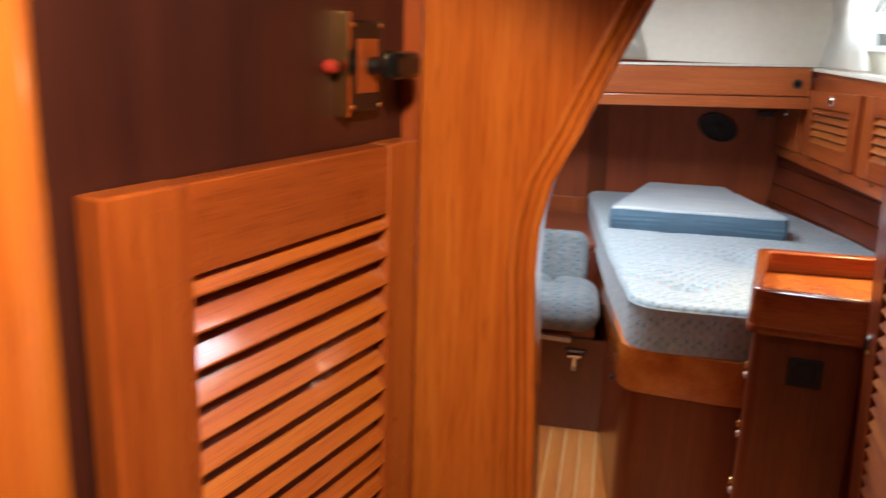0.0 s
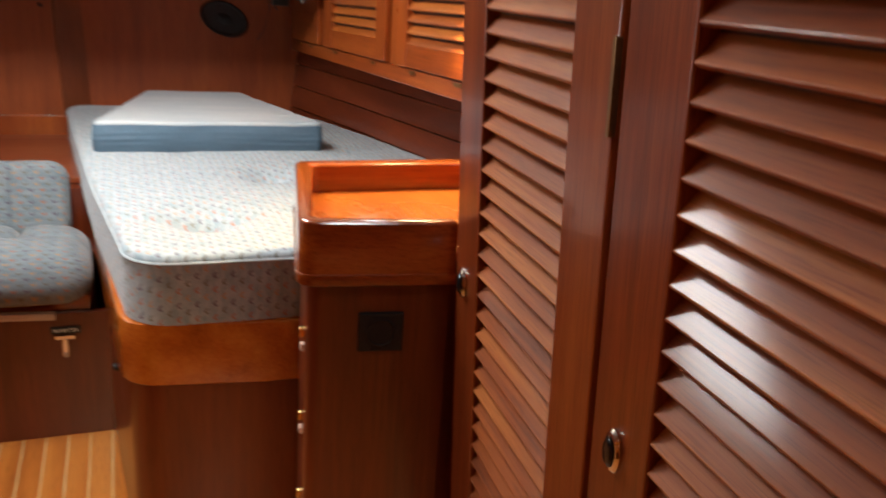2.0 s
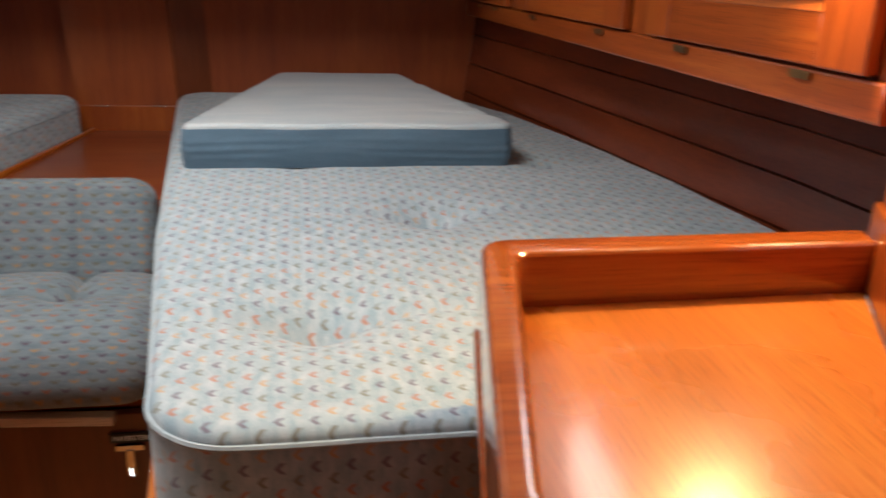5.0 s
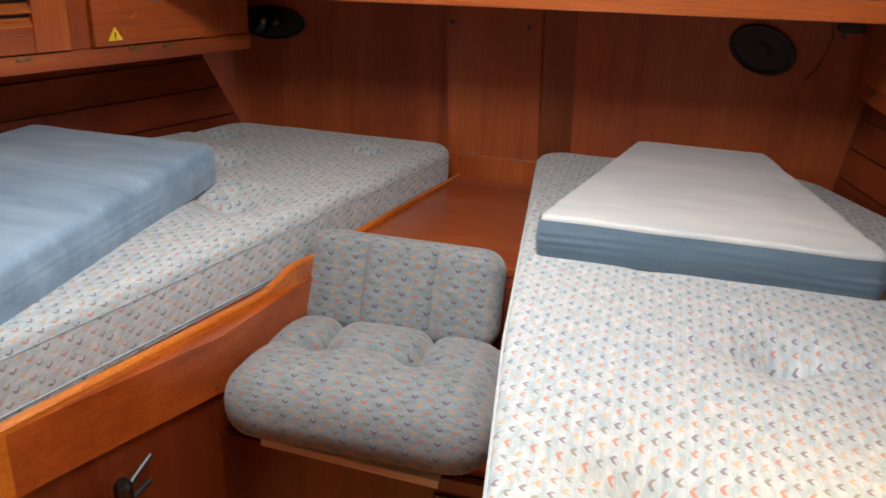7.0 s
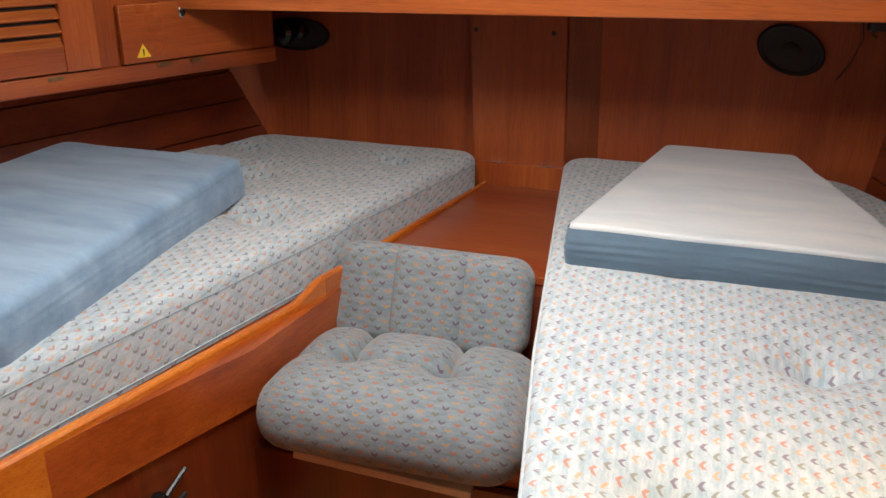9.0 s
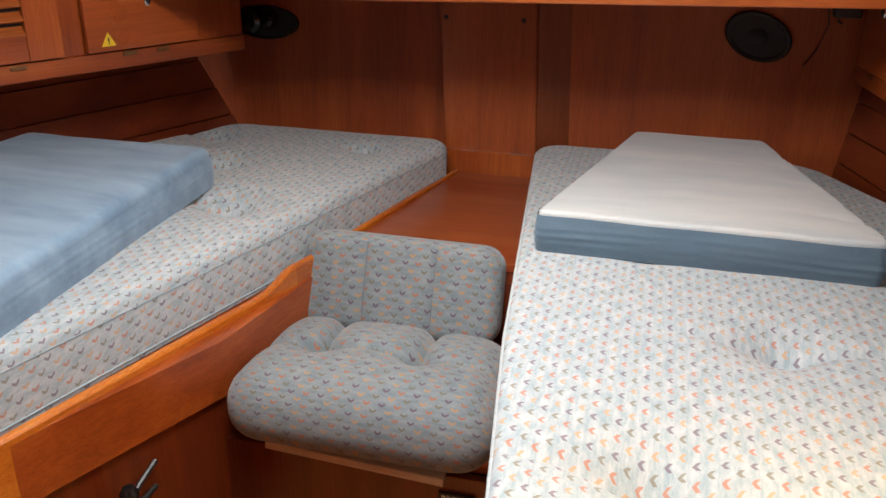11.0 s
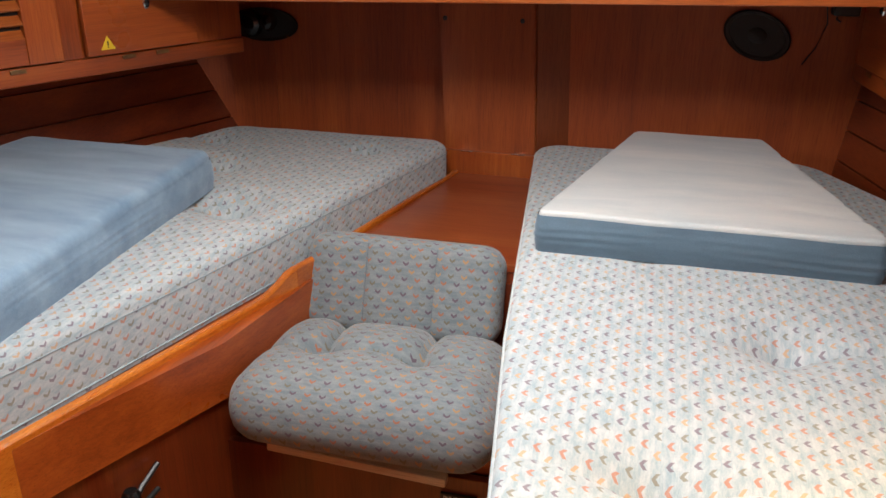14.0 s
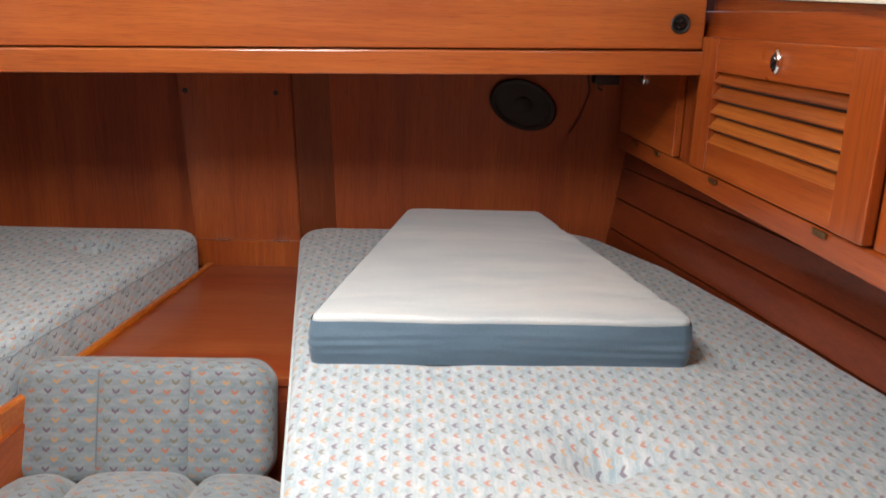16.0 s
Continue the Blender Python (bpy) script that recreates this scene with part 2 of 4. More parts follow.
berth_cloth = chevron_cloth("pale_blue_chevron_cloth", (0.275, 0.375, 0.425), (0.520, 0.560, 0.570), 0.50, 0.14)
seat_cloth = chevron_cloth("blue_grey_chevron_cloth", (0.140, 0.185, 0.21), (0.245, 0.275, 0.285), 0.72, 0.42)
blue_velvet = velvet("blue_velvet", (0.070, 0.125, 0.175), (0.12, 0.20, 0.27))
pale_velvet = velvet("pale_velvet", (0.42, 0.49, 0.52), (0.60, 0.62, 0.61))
soft_velvet = velvet("soft_blue_velvet", (0.105, 0.20, 0.31), (0.24, 0.37, 0.49))


def acrylic():
    m, nt, bs = material("smoked_acrylic")
    bs.inputs["Base Color"].default_value = (0.85, 0.9, 0.95, 1)
    bs.inputs["Transmission Weight"].default_value, bs.inputs["Roughness"].default_value = 1.0, 0.05
    return m


glass = acrylic()


# ---- mesh helpers ----
ROOTS = {}


def thing(name, m, label="", category="", group="", kind="", local=False):
    ob = new(name)
    ob.empty_display_size = 0.05
    ob.matrix_basis = m
    ROOTS[ob.name] = Matrix() if local else m.inverted()
    return tagged(ob, label, category, group, kind)


def mesh_of(bm, mat, name, smooth=None):
    me = bpy.data.meshes.new(name)
    bmesh.ops.recalc_face_normals(bm, faces=bm.faces)
    bm.to_mesh(me)
    bm.free()
    me.materials.append(mat)
    if smooth:
        me.shade_smooth()
        me.set_sharp_from_angle(angle=radians(smooth))
    return me


def part(name, bm, mat, parent, label="", smooth=22):
    if not isinstance(bm, bpy.types.Mesh):
        bm.transform(ROOTS.get(parent.name, Matrix()))
        bm = mesh_of(bm, mat, name, smooth)
    ob = new(name, bm)
    ob.parent = parent
    ROOTS[ob.name] = ROOTS.get(parent.name, Matrix())
    return tagged(ob, label)


def solo(name, bm, mat, label="", category="", group="", kind="", smooth=22):
    return tagged(new(name, mesh_of(bm, mat, name, smooth)), label, category, group, kind)


def box(x0, y0, z0, x1, y1, z1, r=0.0, seg=2):
    bm = bmesh.new()
    bmesh.ops.create_cube(bm, size=1, matrix=Matrix.LocRotScale(((x0 + x1) / 2, (y0 + y1) / 2, (z0 + z1) / 2), None, (abs(x1 - x0), abs(y1 - y0), abs(z1 - z0))))
    if r:
        bmesh.ops.bevel(bm, geom=bm.edges[:], offset=r, segments=seg, profile=0.5, affect="EDGES")
    return bm


def prism(outline, z0, z1, r=0.0, seg=2, plane="xy"):
    """An outline pulled out along the third axis; plane: the axes of the outline."""
    order = {"xy": (0, 1, 2), "xz": (0, 2, 1), "yz": (1, 2, 0)}[plane]
    bm = bmesh.new()

    def at(p, h):
        co = [0, 0, 0]
        co[order[0]], co[order[1]], co[order[2]] = p[0], p[1], h
        return bm.verts.new(co)

    low, high = [at(p, z0) for p in outline], [at(p, z1) for p in outline]
    n = len(outline)
    a, b = bm.faces.new(low), bm.faces.new(high[::-1])
    for k in range(n):
        bm.faces.new((low[k], low[(k + 1) % n], high[(k + 1) % n], high[k]))
    if r:
        bmesh.ops.recalc_face_normals(bm, faces=bm.faces)
        bmesh.ops.bevel(bm, geom=list({e for f in (a, b) for e in f.edges}), offset=r, segments=seg, profile=0.5, affect="EDGES")
    return bm


def rounded(points, radii, steps=6):
    """A polygon with its corners rounded, each by its radius."""
    out, n = [], len(points)
    for k, (p, r) in enumerate(zip(points, radii)):
        p, a, b = Vector(p), Vector(points[k - 1]), Vector(points[(k + 1) % n])
        if not r:
            out.append(tuple(p))
            continue
        da, db = (a - p).normalized(), (b - p).normalized()
        half = da.angle(db) / 2
        reach = min(r / math.tan(half), (a - p).length * 0.49, (b - p).length * 0.49)
        s, e = p + da * reach, p + db * reach
        for i in range(steps + 1):
            t = i / steps
            out.append(tuple(s * (1 - t) ** 2 + p * (2 * t * (1 - t)) + e * t * t))
    return out


def joined(*parts):
    bm = bmesh.new()
    for b in parts:
        me = bpy.data.meshes.new("joining")
        b.to_mesh(me)
        b.free()
        bm.from_mesh(me)
        bpy.data.meshes.remove(me)
    return bm


def turned(bm, m):
    bm.transform(m)
    return bm


def tube(points, r, sides=8, closed=False):
    """A round bar along points."""
    bm, rings, n = bmesh.new(), [], len(points)
    pts = [Vector(p) for p in points]
    for k, p in enumerate(pts):
        a = pts[k - 1] if (k or closed) else p
        b = pts[(k + 1) % n] if (k < n - 1 or closed) else p
        d = (b - a).normalized()
        side = d.cross(Vector((0, 0, 1)) if abs(d.z) < 0.95 else Vector((1, 0, 0))).normalized()
        up = side.cross(d)
        rings.append([bm.verts.new(p + r * (math.cos(s) * side + math.sin(s) * up)) for s in (2 * math.pi * i / sides for i in range(sides))])
    for k in range(n if closed else n - 1):
        a, b = rings[k], rings[(k + 1) % n]
        for i in range(sides):
            bm.faces.new((a[i], a[(i + 1) % sides], b[(i + 1) % sides], b[i]))
    if not closed:
        bm.faces.new(rings[0][::-1]), bm.faces.new(rings[-1])
    return bm


def lathe(profile, sides=24, m=Matrix(), sx=1.0, sy=1.0):
    """A profile of (radius, height) turned round the z axis."""
    bm, rings = bmesh.new(), []
    for r, h in profile:
        rings.append([bm.verts.new((max(r, 1e-4) * sx * math.cos(2 * math.pi * i / sides), max(r, 1e-4) * sy * math.sin(2 * math.pi * i / sides), h)) for i in range(sides)])
    for a, b in zip(rings, rings[1:]):
        for i in range(sides):
            bm.faces.new((a[i], a[(i + 1) % sides], b[(i + 1) % sides], b[i]))
    bm.faces.new(rings[0][::-1]), bm.faces.new(rings[-1])
    bm.transform(m)
    return bm


def letters(text, size, m, depth=0.0006):
    """Raised lettering as a mesh, in the built-in font."""
    c = bpy.data.curves.new("lettering", "FONT")
    c.body, c.size, c.extrude, c.align_x, c.align_y = text, size, depth, "CENTER", "CENTER"
    tmp = bpy.data.objects.new("lettering", c)
    scene.collection.objects.link(tmp)
    me = bpy.data.meshes.new_from_object(tmp.evaluated_get(bpy.context.evaluated_depsgraph_get()))
    bpy.data.objects.remove(tmp)
    bpy.data.curves.remove(c)
    bm = bmesh.new()
    bm.from_mesh(me)
    bm.transform(m)
    return bm


def cushion(left, right, y0, y1, z0, z1, roll, tufts=(), swap=False, flip=1, corner=0.06, rows=60, cols=40, crown=0.0, sag=(), under=0.0):
    """A stuffed pad: left(y) and right(y) give its sides, roll the roundness of its edges; tufts are (x, y, depth, reach).
    Returns the mesh and the ring of its upper edge. The UV map is in metres, with u across (or along, if swap)."""
    bm = bmesh.new()
    uvl = bm.loops.layers.uv.new("UVMap")

    def ends(n, length):
        some = [0, 0.08, 0.2, 0.4, 0.7, 1.0]
        e = [roll * s for s in some]
        mid = [roll + (length - 2 * roll) * i / n for i in range(1, n)]
        return e + mid + [length - v for v in reversed(e)]

    ys = ends(rows, y1 - y0)
    grid, spots = [], []
    for dy in ys:
        y, near = y0 + dy, min(dy, y1 - y0 - dy)
        inset = corner - math.sqrt(max(0.0, corner ** 2 - (corner - near) ** 2)) if near < corner else 0.0
        a, b = left(y) + inset, right(y) - inset
        xs = ends(cols, b - a)
        line = []
        for dx in xs:
            x, side = a + dx, min(dx, b - a - dx)
            z = z1
            wide = min(x - left(y), right(y) - x)
            inward = corner - math.hypot(corner - wide, corner - near) if wide < corner and near < corner else min(wide, near)
            pen = min(roll, max(0.0, roll - inward))
            z -= roll - math.sqrt(max(0.0, roll ** 2 - pen ** 2))
            z = max(z, z0 + 0.004)
            if crown:
                z += crown * (1 - (2 * dx / (b - a) - 1) ** 2) * (1 - (2 * dy / (y1 - y0) - 1) ** 2)
            for tx, ty, depth, reach in tufts:
                ex, ey = x - tx, y - ty
                d = math.hypot(ex, ey)
                z -= depth * math.exp(-(d / reach) ** 2 * 2.2) + depth * 0.45 * math.exp(-(d / (reach * 0.24)) ** 2)
                z -= depth * 0.45 * math.exp(-(abs(ey) / 0.012) ** 1.3) * math.exp(-(ex / (reach * 1.9)) ** 2)
            for f in sag:
                z -= f(x, y)
            z += 0.0016 * noise.noise((x * 9, y * 9, 3.3))
            line.append(bm.verts.new((x, y, z)))
        grid.append(line)
    n, w = len(grid), len(grid[0])

    def uv_of(face, kind):
        for lp in face.loops:
            x, y, z = lp.vert.co
            drop, right_half, back_half = max(0.0, z1 - z), x > (left(y) + right(y)) / 2, y > (y0 + y1) / 2
            px, py = x, y
            if kind == "top" and roll > 0.025:
                if min(y - y0, y1 - y) < roll:
                    py += drop if back_half else -drop
                elif min(x - left(y), right(y) - x) < roll:
                    px += drop if right_half else -drop
            if kind == "side":
                px += drop if right_half else -drop
            elif kind == "end":
                py += drop if back_half else -drop
            if swap:
                if kind == "side":
                    px, py = (x + (y - y0) if right_half else x - (y - y0)), y0 - drop
                u, v = py, px
            else:
                u, v = px * flip, py
            lp[uvl].uv = (u, v)

    for i in range(n - 1):
        for j in range(w - 1):
            uv_of(bm.faces.new((grid[i][j], grid[i][j + 1], grid[i + 1][j + 1], grid[i + 1][j])), "top")
    rim = [grid[0][j] for j in range(w)] + [grid[i][-1] for i in range(1, n)] + [grid[-1][j] for j in range(w - 2, -1, -1)] + [grid[i][0] for i in range(n - 2, 0, -1)]
    count, rings = len(rim), [rim]
    steps = [(0.0, under)] + ([(under * (1 - math.cos(a)), under * (1 - math.sin(a))) for a in (0.4, 0.8, 1.2, 1.57)] if under else [])
    for inset, up in steps:
        ring = []
        for k, v in enumerate(rim):
            d = (rim[(k + 1) % count].co - rim[k - 1].co).normalized()
            ring.append(bm.verts.new((v.co.x - d.y * inset, v.co.y + d.x * inset, z0 + up)))
        rings.append(ring)
    for upper, low in zip(rings, rings[1:]):
        for k in range(count):
            q = (k + 1) % count
            d = rim[q].co - rim[k].co
            uv_of(bm.faces.new((upper[k], low[k], low[q], upper[q])), "end" if abs(d.x) > abs(d.y) else "side")
    bm.faces.new(rings[-1])
    ring = [tuple(v.co) for v in rim]
    return bm, ring


def louvred_door(parent, at, w, h, stiles, top, bottom, pitch, thick=0.02, wood_v=None, wood_h=None, label="", slat_depth=0.042, lean=45, knob=None):
    """A door in x and z with its face towards -y, its lower corner at a place of the parent: a framed leaf, one slat after another, a knob."""
    wood_v, wood_h = wood_v or wood_z, wood_h or wood_x
    ox, oy, oz = at
    m = Matrix.Translation(at)
    a, b = stiles
    # near-black sheet behind the slats paints in the unlit inside of the locker
    door = part("door", turned(box(a - 0.004, -0.002, bottom - 0.004, w - b + 0.004, 0.002, h - top + 0.004), m), gap_shade, parent, label)
    part("stile", turned(box(0, -thick, 0, a, 0, h, 0.003), m), wood_v, door)
    part("stile", turned(box(w - b, -thick, 0, w, 0, h, 0.003), m), wood_v, door)
    part("rail", turned(box(a, -thick + 0.0015, h - top, w - b, -0.001, h - 0.001, 0.002), m), wood_h, door)
    part("rail", turned(box(a, -thick + 0.0015, 0.001, w - b, -0.001, bottom, 0.002), m), wood_h, door)
    count = max(2, int((h - top - bottom) / pitch))
    bm = box(a - 0.003, -slat_depth / 2, -0.0035, w - b + 0.003, slat_depth / 2, 0.0035, 0.0018, 2)
    bm.transform(Matrix.Rotation(radians(lean), 4, "X"))
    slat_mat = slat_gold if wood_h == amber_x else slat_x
    me = mesh_of(bm, slat_mat, "slat", 18)
    for k in range(count + 1):
        ob = part("slat", me, slat_mat, door)
        ob.location = (ox, oy - thick + 0.003 + 0.5 * slat_depth * math.cos(radians(lean)), oz + bottom + (h - top - bottom) * (k + (0 if count > 8 else 0.3)) / (count + (0 if count > 8 else 0.6)))
    if knob:
        oval_knob(door, ox + knob[0], oz + knob[1], oy - thick, knob[2])
    return door


def oval_knob(parent, x, z, y=-0.02, s=1.0):
    """A push knob: a black oval button in a chrome ring."""
    turn = Matrix.Translation((x, y, z)) @ Matrix.Rotation(radians(90), 4, "X")
    part("knob", lathe([(0.017 * s, 0), (0.0175 * s, 0.004), (0.015 * s, 0.007), (0.0125 * s, 0.0075), (0.012 * s, 0.005)], 24, turn, 0.75, 1.25), chrome, parent, "chrome oval push knob")
    part("button", lathe([(0.0118 * s, 0.004), (0.0118 * s, 0.009), (0.009 * s, 0.0115), (0.004 * s, 0.0125)], 20, turn, 0.75, 1.25), black_gloss, parent, "black button")


# ---- setting ----
W = dict(kind="structure")
# sole: teak boards with pale strips between
floor = solo("floor", box(-2.2, -1.2, -0.05, 1.7, 4.6, -0.003), sole_holly, "teak and holly striped cabin sole", "floor", **W)
CABIN_SIDE_S = [(1.34, 1.9), (1.32, 2.5), (1.26, 2.95), (1.18, 3.3), (1.07, 3.8), (0.93, 4.36)]
CABIN_SIDE_P = [(-1.86, 1.2), (-1.82, 2.4), (-1.72, 2.9), (-1.55, 3.4), (-1.36, 3.9), (-1.18, 4.36)]


def hull_side(name, line, out, label, flare):
    """Planked hull lining that leans out by its flare: one board above another, each standing off a thin groove."""
    top = thing(name, pose(line[2][0], line[2][1], 0), label, "wall", kind="structure")

    def strip(z0, z1, front, back):
        bm, rows = bmesh.new(), []
        for x, y in line:
            row = []
            for d, z in ((front, z0), (front, z1), (back, z1), (back, z0)):
                row.append(bm.verts.new((x + out * (d + flare * (z - 0.9)), y, z)))
            rows.append(row)
        for a, b in zip(rows, rows[1:]):
            for i in range(4):
                bm.faces.new((a[i], a[(i + 1) % 4], b[(i + 1) % 4], b[i]))
        bm.faces.new(rows[0]), bm.faces.new(rows[-1][::-1])
        return bm

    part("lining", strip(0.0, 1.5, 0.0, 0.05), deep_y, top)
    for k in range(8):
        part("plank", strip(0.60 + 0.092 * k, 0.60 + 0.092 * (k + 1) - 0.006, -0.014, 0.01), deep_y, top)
    for x, y in line[1:5]:
        for z in (0.83, 0.92, 1.01):
            part("screw", lathe([(0.004, 0), (0.004, 0.002), (0.002, 0.003)], 10, Matrix.Translation((x + out * (-0.0135 + flare * (z - 0.9)), y + 0.02, z)) @ Matrix.Rotation(radians(-90 * out), 4, "Y")), chrome, top, "small bright screw head")
    return top


hull_side("wall_starboard", CABIN_SIDE_S, 1, "dark mahogany planked hull side behind the berth", 0.12)
hull_side("wall_port", CABIN_SIDE_P, -1, "dark mahogany planked hull side behind the berth", 0.6)

# aft bulkhead, with the boxed post in the middle
wall_aft = thing("wall_aft", pose(-0.13, 4.34, 0), "vertical-grained mahogany aft bulkhead", "wall", kind="structure")
for a, b in ((-2.2, -0.92), (-0.918, -0.27), (0.05, 1.5)):
    part("panel", box(a, 4.34, 0.0, b, 4.38, 1.5, 0.001), satin_z, wall_aft)
part("panel", box(-0.30, 4.345, 0, 0.08, 4.38, 1.5), deep_z, wall_aft)


def slanted(low, high, z0, z1, r):
    """A column whose plan changes from low to high."""
    bm = bmesh.new()
    va, vb = [bm.verts.new((x, y, z0)) for x, y in low], [bm.verts.new((x, y, z1)) for x, y in high]
    for k in range(4):
        bm.faces.new((va[k], va[(k + 1) % 4], vb[(k + 1) % 4], vb[k]))
    bm.faces.new(va), bm.faces.new(vb)
    bmesh.ops.bevel(bm, geom=[e for e in bm.edges if abs(e.verts[0].co.z - e.verts[1].co.z) > 0.5], offset=r, segments=2, affect="EDGES")
    return bm


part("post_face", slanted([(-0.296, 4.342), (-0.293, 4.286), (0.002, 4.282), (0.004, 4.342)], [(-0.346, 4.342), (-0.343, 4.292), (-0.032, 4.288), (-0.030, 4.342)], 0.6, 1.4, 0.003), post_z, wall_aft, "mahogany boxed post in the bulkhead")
part("post_side", slanted([(-0.05, 4.341), (0.0045, 4.289), (0.008, 4.287), (0.105, 4.341)], [(-0.08, 4.341), (-0.0295, 4.295), (-0.026, 4.293), (0.070, 4.341)], 0.6, 1.4, 0.001), flank_z, wall_aft, "slanted side of the post with shade in its colour")
part("base_block", box(-0.31, 4.272, 0.66, 0.01, 4.34, 0.738, 0.002), wood_z, wall_aft, "plain block at the post foot")
for a, b in ((-0.245, -0.205), (-0.08, -0.035)):
    part("catch", box(a, 4.268, 0.7375, b, 4.30, 0.741, 0.001), chrome, wall_aft, "thin bright metal catch")
for x in (-0.308, -0.063):
    part("screw", lathe([(0.0075, 0), (0.0075, 0.003), (0.003, 0.004)], 14, Matrix.Translation((x, 4.2895, 1.158)) @ Matrix.Rotation(radians(90), 4, "X")), black_plastic, wall_aft, "dark screw head")

# underside of the aft deck and its front board
solo("ceiling_aft", box(-2.2, 3.80, 1.30, 1.5, 4.4, 1.40), wood_x, "mahogany underside of the aft deck", "ceiling", **W)
beam = thing("beam", pose(0, 3.77, 1.26), "varnished mahogany beam across the cabin with a round hole", "beam", kind="structure")
ROLL = Matrix.Translation((0.92, 3.77, 1.29)) @ Matrix.Rotation(radians(-1.4), 4, "Y") @ Matrix.Translation((-0.92, -3.77, -1.29))
part("lower_board", turned(box(-1.35, 3.752, 1.288, 0.922, 3.80, 1.338, 0.004), ROLL), beam_x, beam)
part("upper_board", turned(box(-1.35, 3.766, 1.341, 0.920, 3.80, 1.462, 0.003), ROLL), beam_x, beam)
hole = part("socket", lathe([(0.019, 0), (0.021, 0.003), (0.018, 0.006), (0.0155, 0.004), (0.015, -0.004)], 24, Matrix.Translation((0.864, 3.7655, 1.392)) @ Matrix.Rotation(radians(90), 4, "X")), grey_vent, beam, "round black socket")
part("lens", lathe([(0.012, 0), (0.010, 0.004), (0.004, 0.006)], 18, Matrix.Translation((0.864, 3.764, 1.392)) @ Matrix.Rotation(radians(90), 4, "X")), black_gloss, hole)

# white headliner with the daylight hatch, coachroof sides and end


def holed(x0, y0, x1, y1, z0, z1, holes):
    """Slabs that leave square holes open; the holes are in order along y."""
    out, y = [], y0
    for a, b, c, d in holes:
        out += [box(x0, y, z0, x1, c, z1), box(x0, c, z0, a, d, z1), box(b, c, z0, x1, d, z1)]
        y = d
    return out + [box(x0, y, z0, x1, y1, z1)]


ceiling = thing("ceiling", pose(0, 2, 1.95), "white vinyl headliner with an open hatch", "ceiling", kind="structure")
part("headliner", joined(*holed(-2.2, -1.25, 1.6, 3.9, 1.95, 2.0, [ADDED_HATCH, HATCH])), white_vinyl, ceiling)
for name, (a, b, c, d) in (("window_1", HATCH), ("added_window_2", ADDED_HATCH)):
    hatch = thing(name, pose((a + b) / 2, (c + d) / 2, 1.95), "square deck hatch out of view, with a clear pane and a teak trim", "hatch", kind="structure")
    for q in ((a - 0.03, c - 0.03, b + 0.03, c), (a - 0.03, d, b + 0.03, d + 0.03), (a - 0.03, c, a, d), (b, c, b + 0.03, d)):
        part("trim", box(q[0], q[1], 1.935, q[2], q[3], 1.9495, 0.003), gold_x, hatch)
    pane = part("pane", box(a, c, 2.02, b, d, 2.03), glass, hatch)
    pane.visible_shadow = False
dome = thing("dome_lamp", pose(0.12, 0.02, 1.945), "small round brass dome lamp on the headliner", "lamp")
part("rim", lathe([(0.085, 0.0), (0.088, -0.012), (0.075, -0.016), (0.072, -0.004)], 28, Matrix.Translation((0.12, 0.02, 1.949))), brass, dome)
solo("wall_roof_aft", prism([(3.79, 1.468), (3.84, 1.468), (3.92, 2.0), (3.87, 2.0)], -2.1, 1.5, plane="yz"), white_vinyl, "white vinyl end of the coachroof", "wall", **W)
for side, x, far in (("starboard", 0.985, 1.045), ("port", -1.75, -1.81)):
    part_a = joined(box(x, 0.95 if x < 0 else 1.95, 1.46, far, 3.9, 1.56), box(x, 0.95 if x < 0 else 1.95, 1.83, far, 3.9, 1.96), box(x, 0.95 if x < 0 else 1.95, 1.56, far, 2.75, 1.83), box(x, 3.35, 1.56, far, 3.9, 1.83))
    solo(f"wall_roof_{side}", part_a, white_vinyl, "white vinyl side of the coachroof", "wall", **W)
solo("trim", box(0.92, 1.95, 1.448, 1.5, 3.80, 1.464, 0.003), white_vinyl, "white ledge above the lockers", "trim", **W)
solo("trim", box(-1.9, 1.2, 1.448, -1.45, 3.2, 1.464, 0.003), white_vinyl, "white ledge above the lockers", "trim", **W)
solo("trim", turned(box(-1.3, 3.755, 1.465, 1.3, 3.80, 1.475, 0.002), ROLL), white_vinyl, "thin white edge above the beam", "trim", **W)
port_light = thing("window_3", pose(1.04, 3.05, 1.7), "portlight in the coachroof side with a bright pane", "window", kind="structure")
for q in ((2.73, 1.54, 3.37, 1.56), (2.73, 1.83, 3.37, 1.85), (2.73, 1.56, 2.75, 1.83), (3.35, 1.56, 3.37, 1.83)):
    part("window_frame", box(0.972, q[0], q[1], 0.984, q[2], q[3], 0.002), chrome, port_light)
pane = part("pane", box(1.01, 2.75, 1.56, 1.015, 3.35, 1.83), glass, port_light)
pane.visible_shadow = False

# opening added on the port side, out of view, to carry the fill light
port_light = thing("added_window_4", pose(-1.76, 3.05, 1.7), "portlight added out of view in the port coachroof side, with a bright pane", "window", kind="structure")
for q in ((2.73, 1.54, 3.37, 1.56), (2.73, 1.83, 3.37, 1.85), (2.73, 1.56, 2.75, 1.83), (3.35, 1.56, 3.37, 1.83)):
    part("window_frame", box(-1.749, q[0], q[1], -1.738, q[2], q[3], 0.002), chrome, port_light)
pane = part("pane", box(-1.785, 2.75, 1.56, -1.78, 3.35, 1.83), glass, port_light)
pane.visible_shadow = False

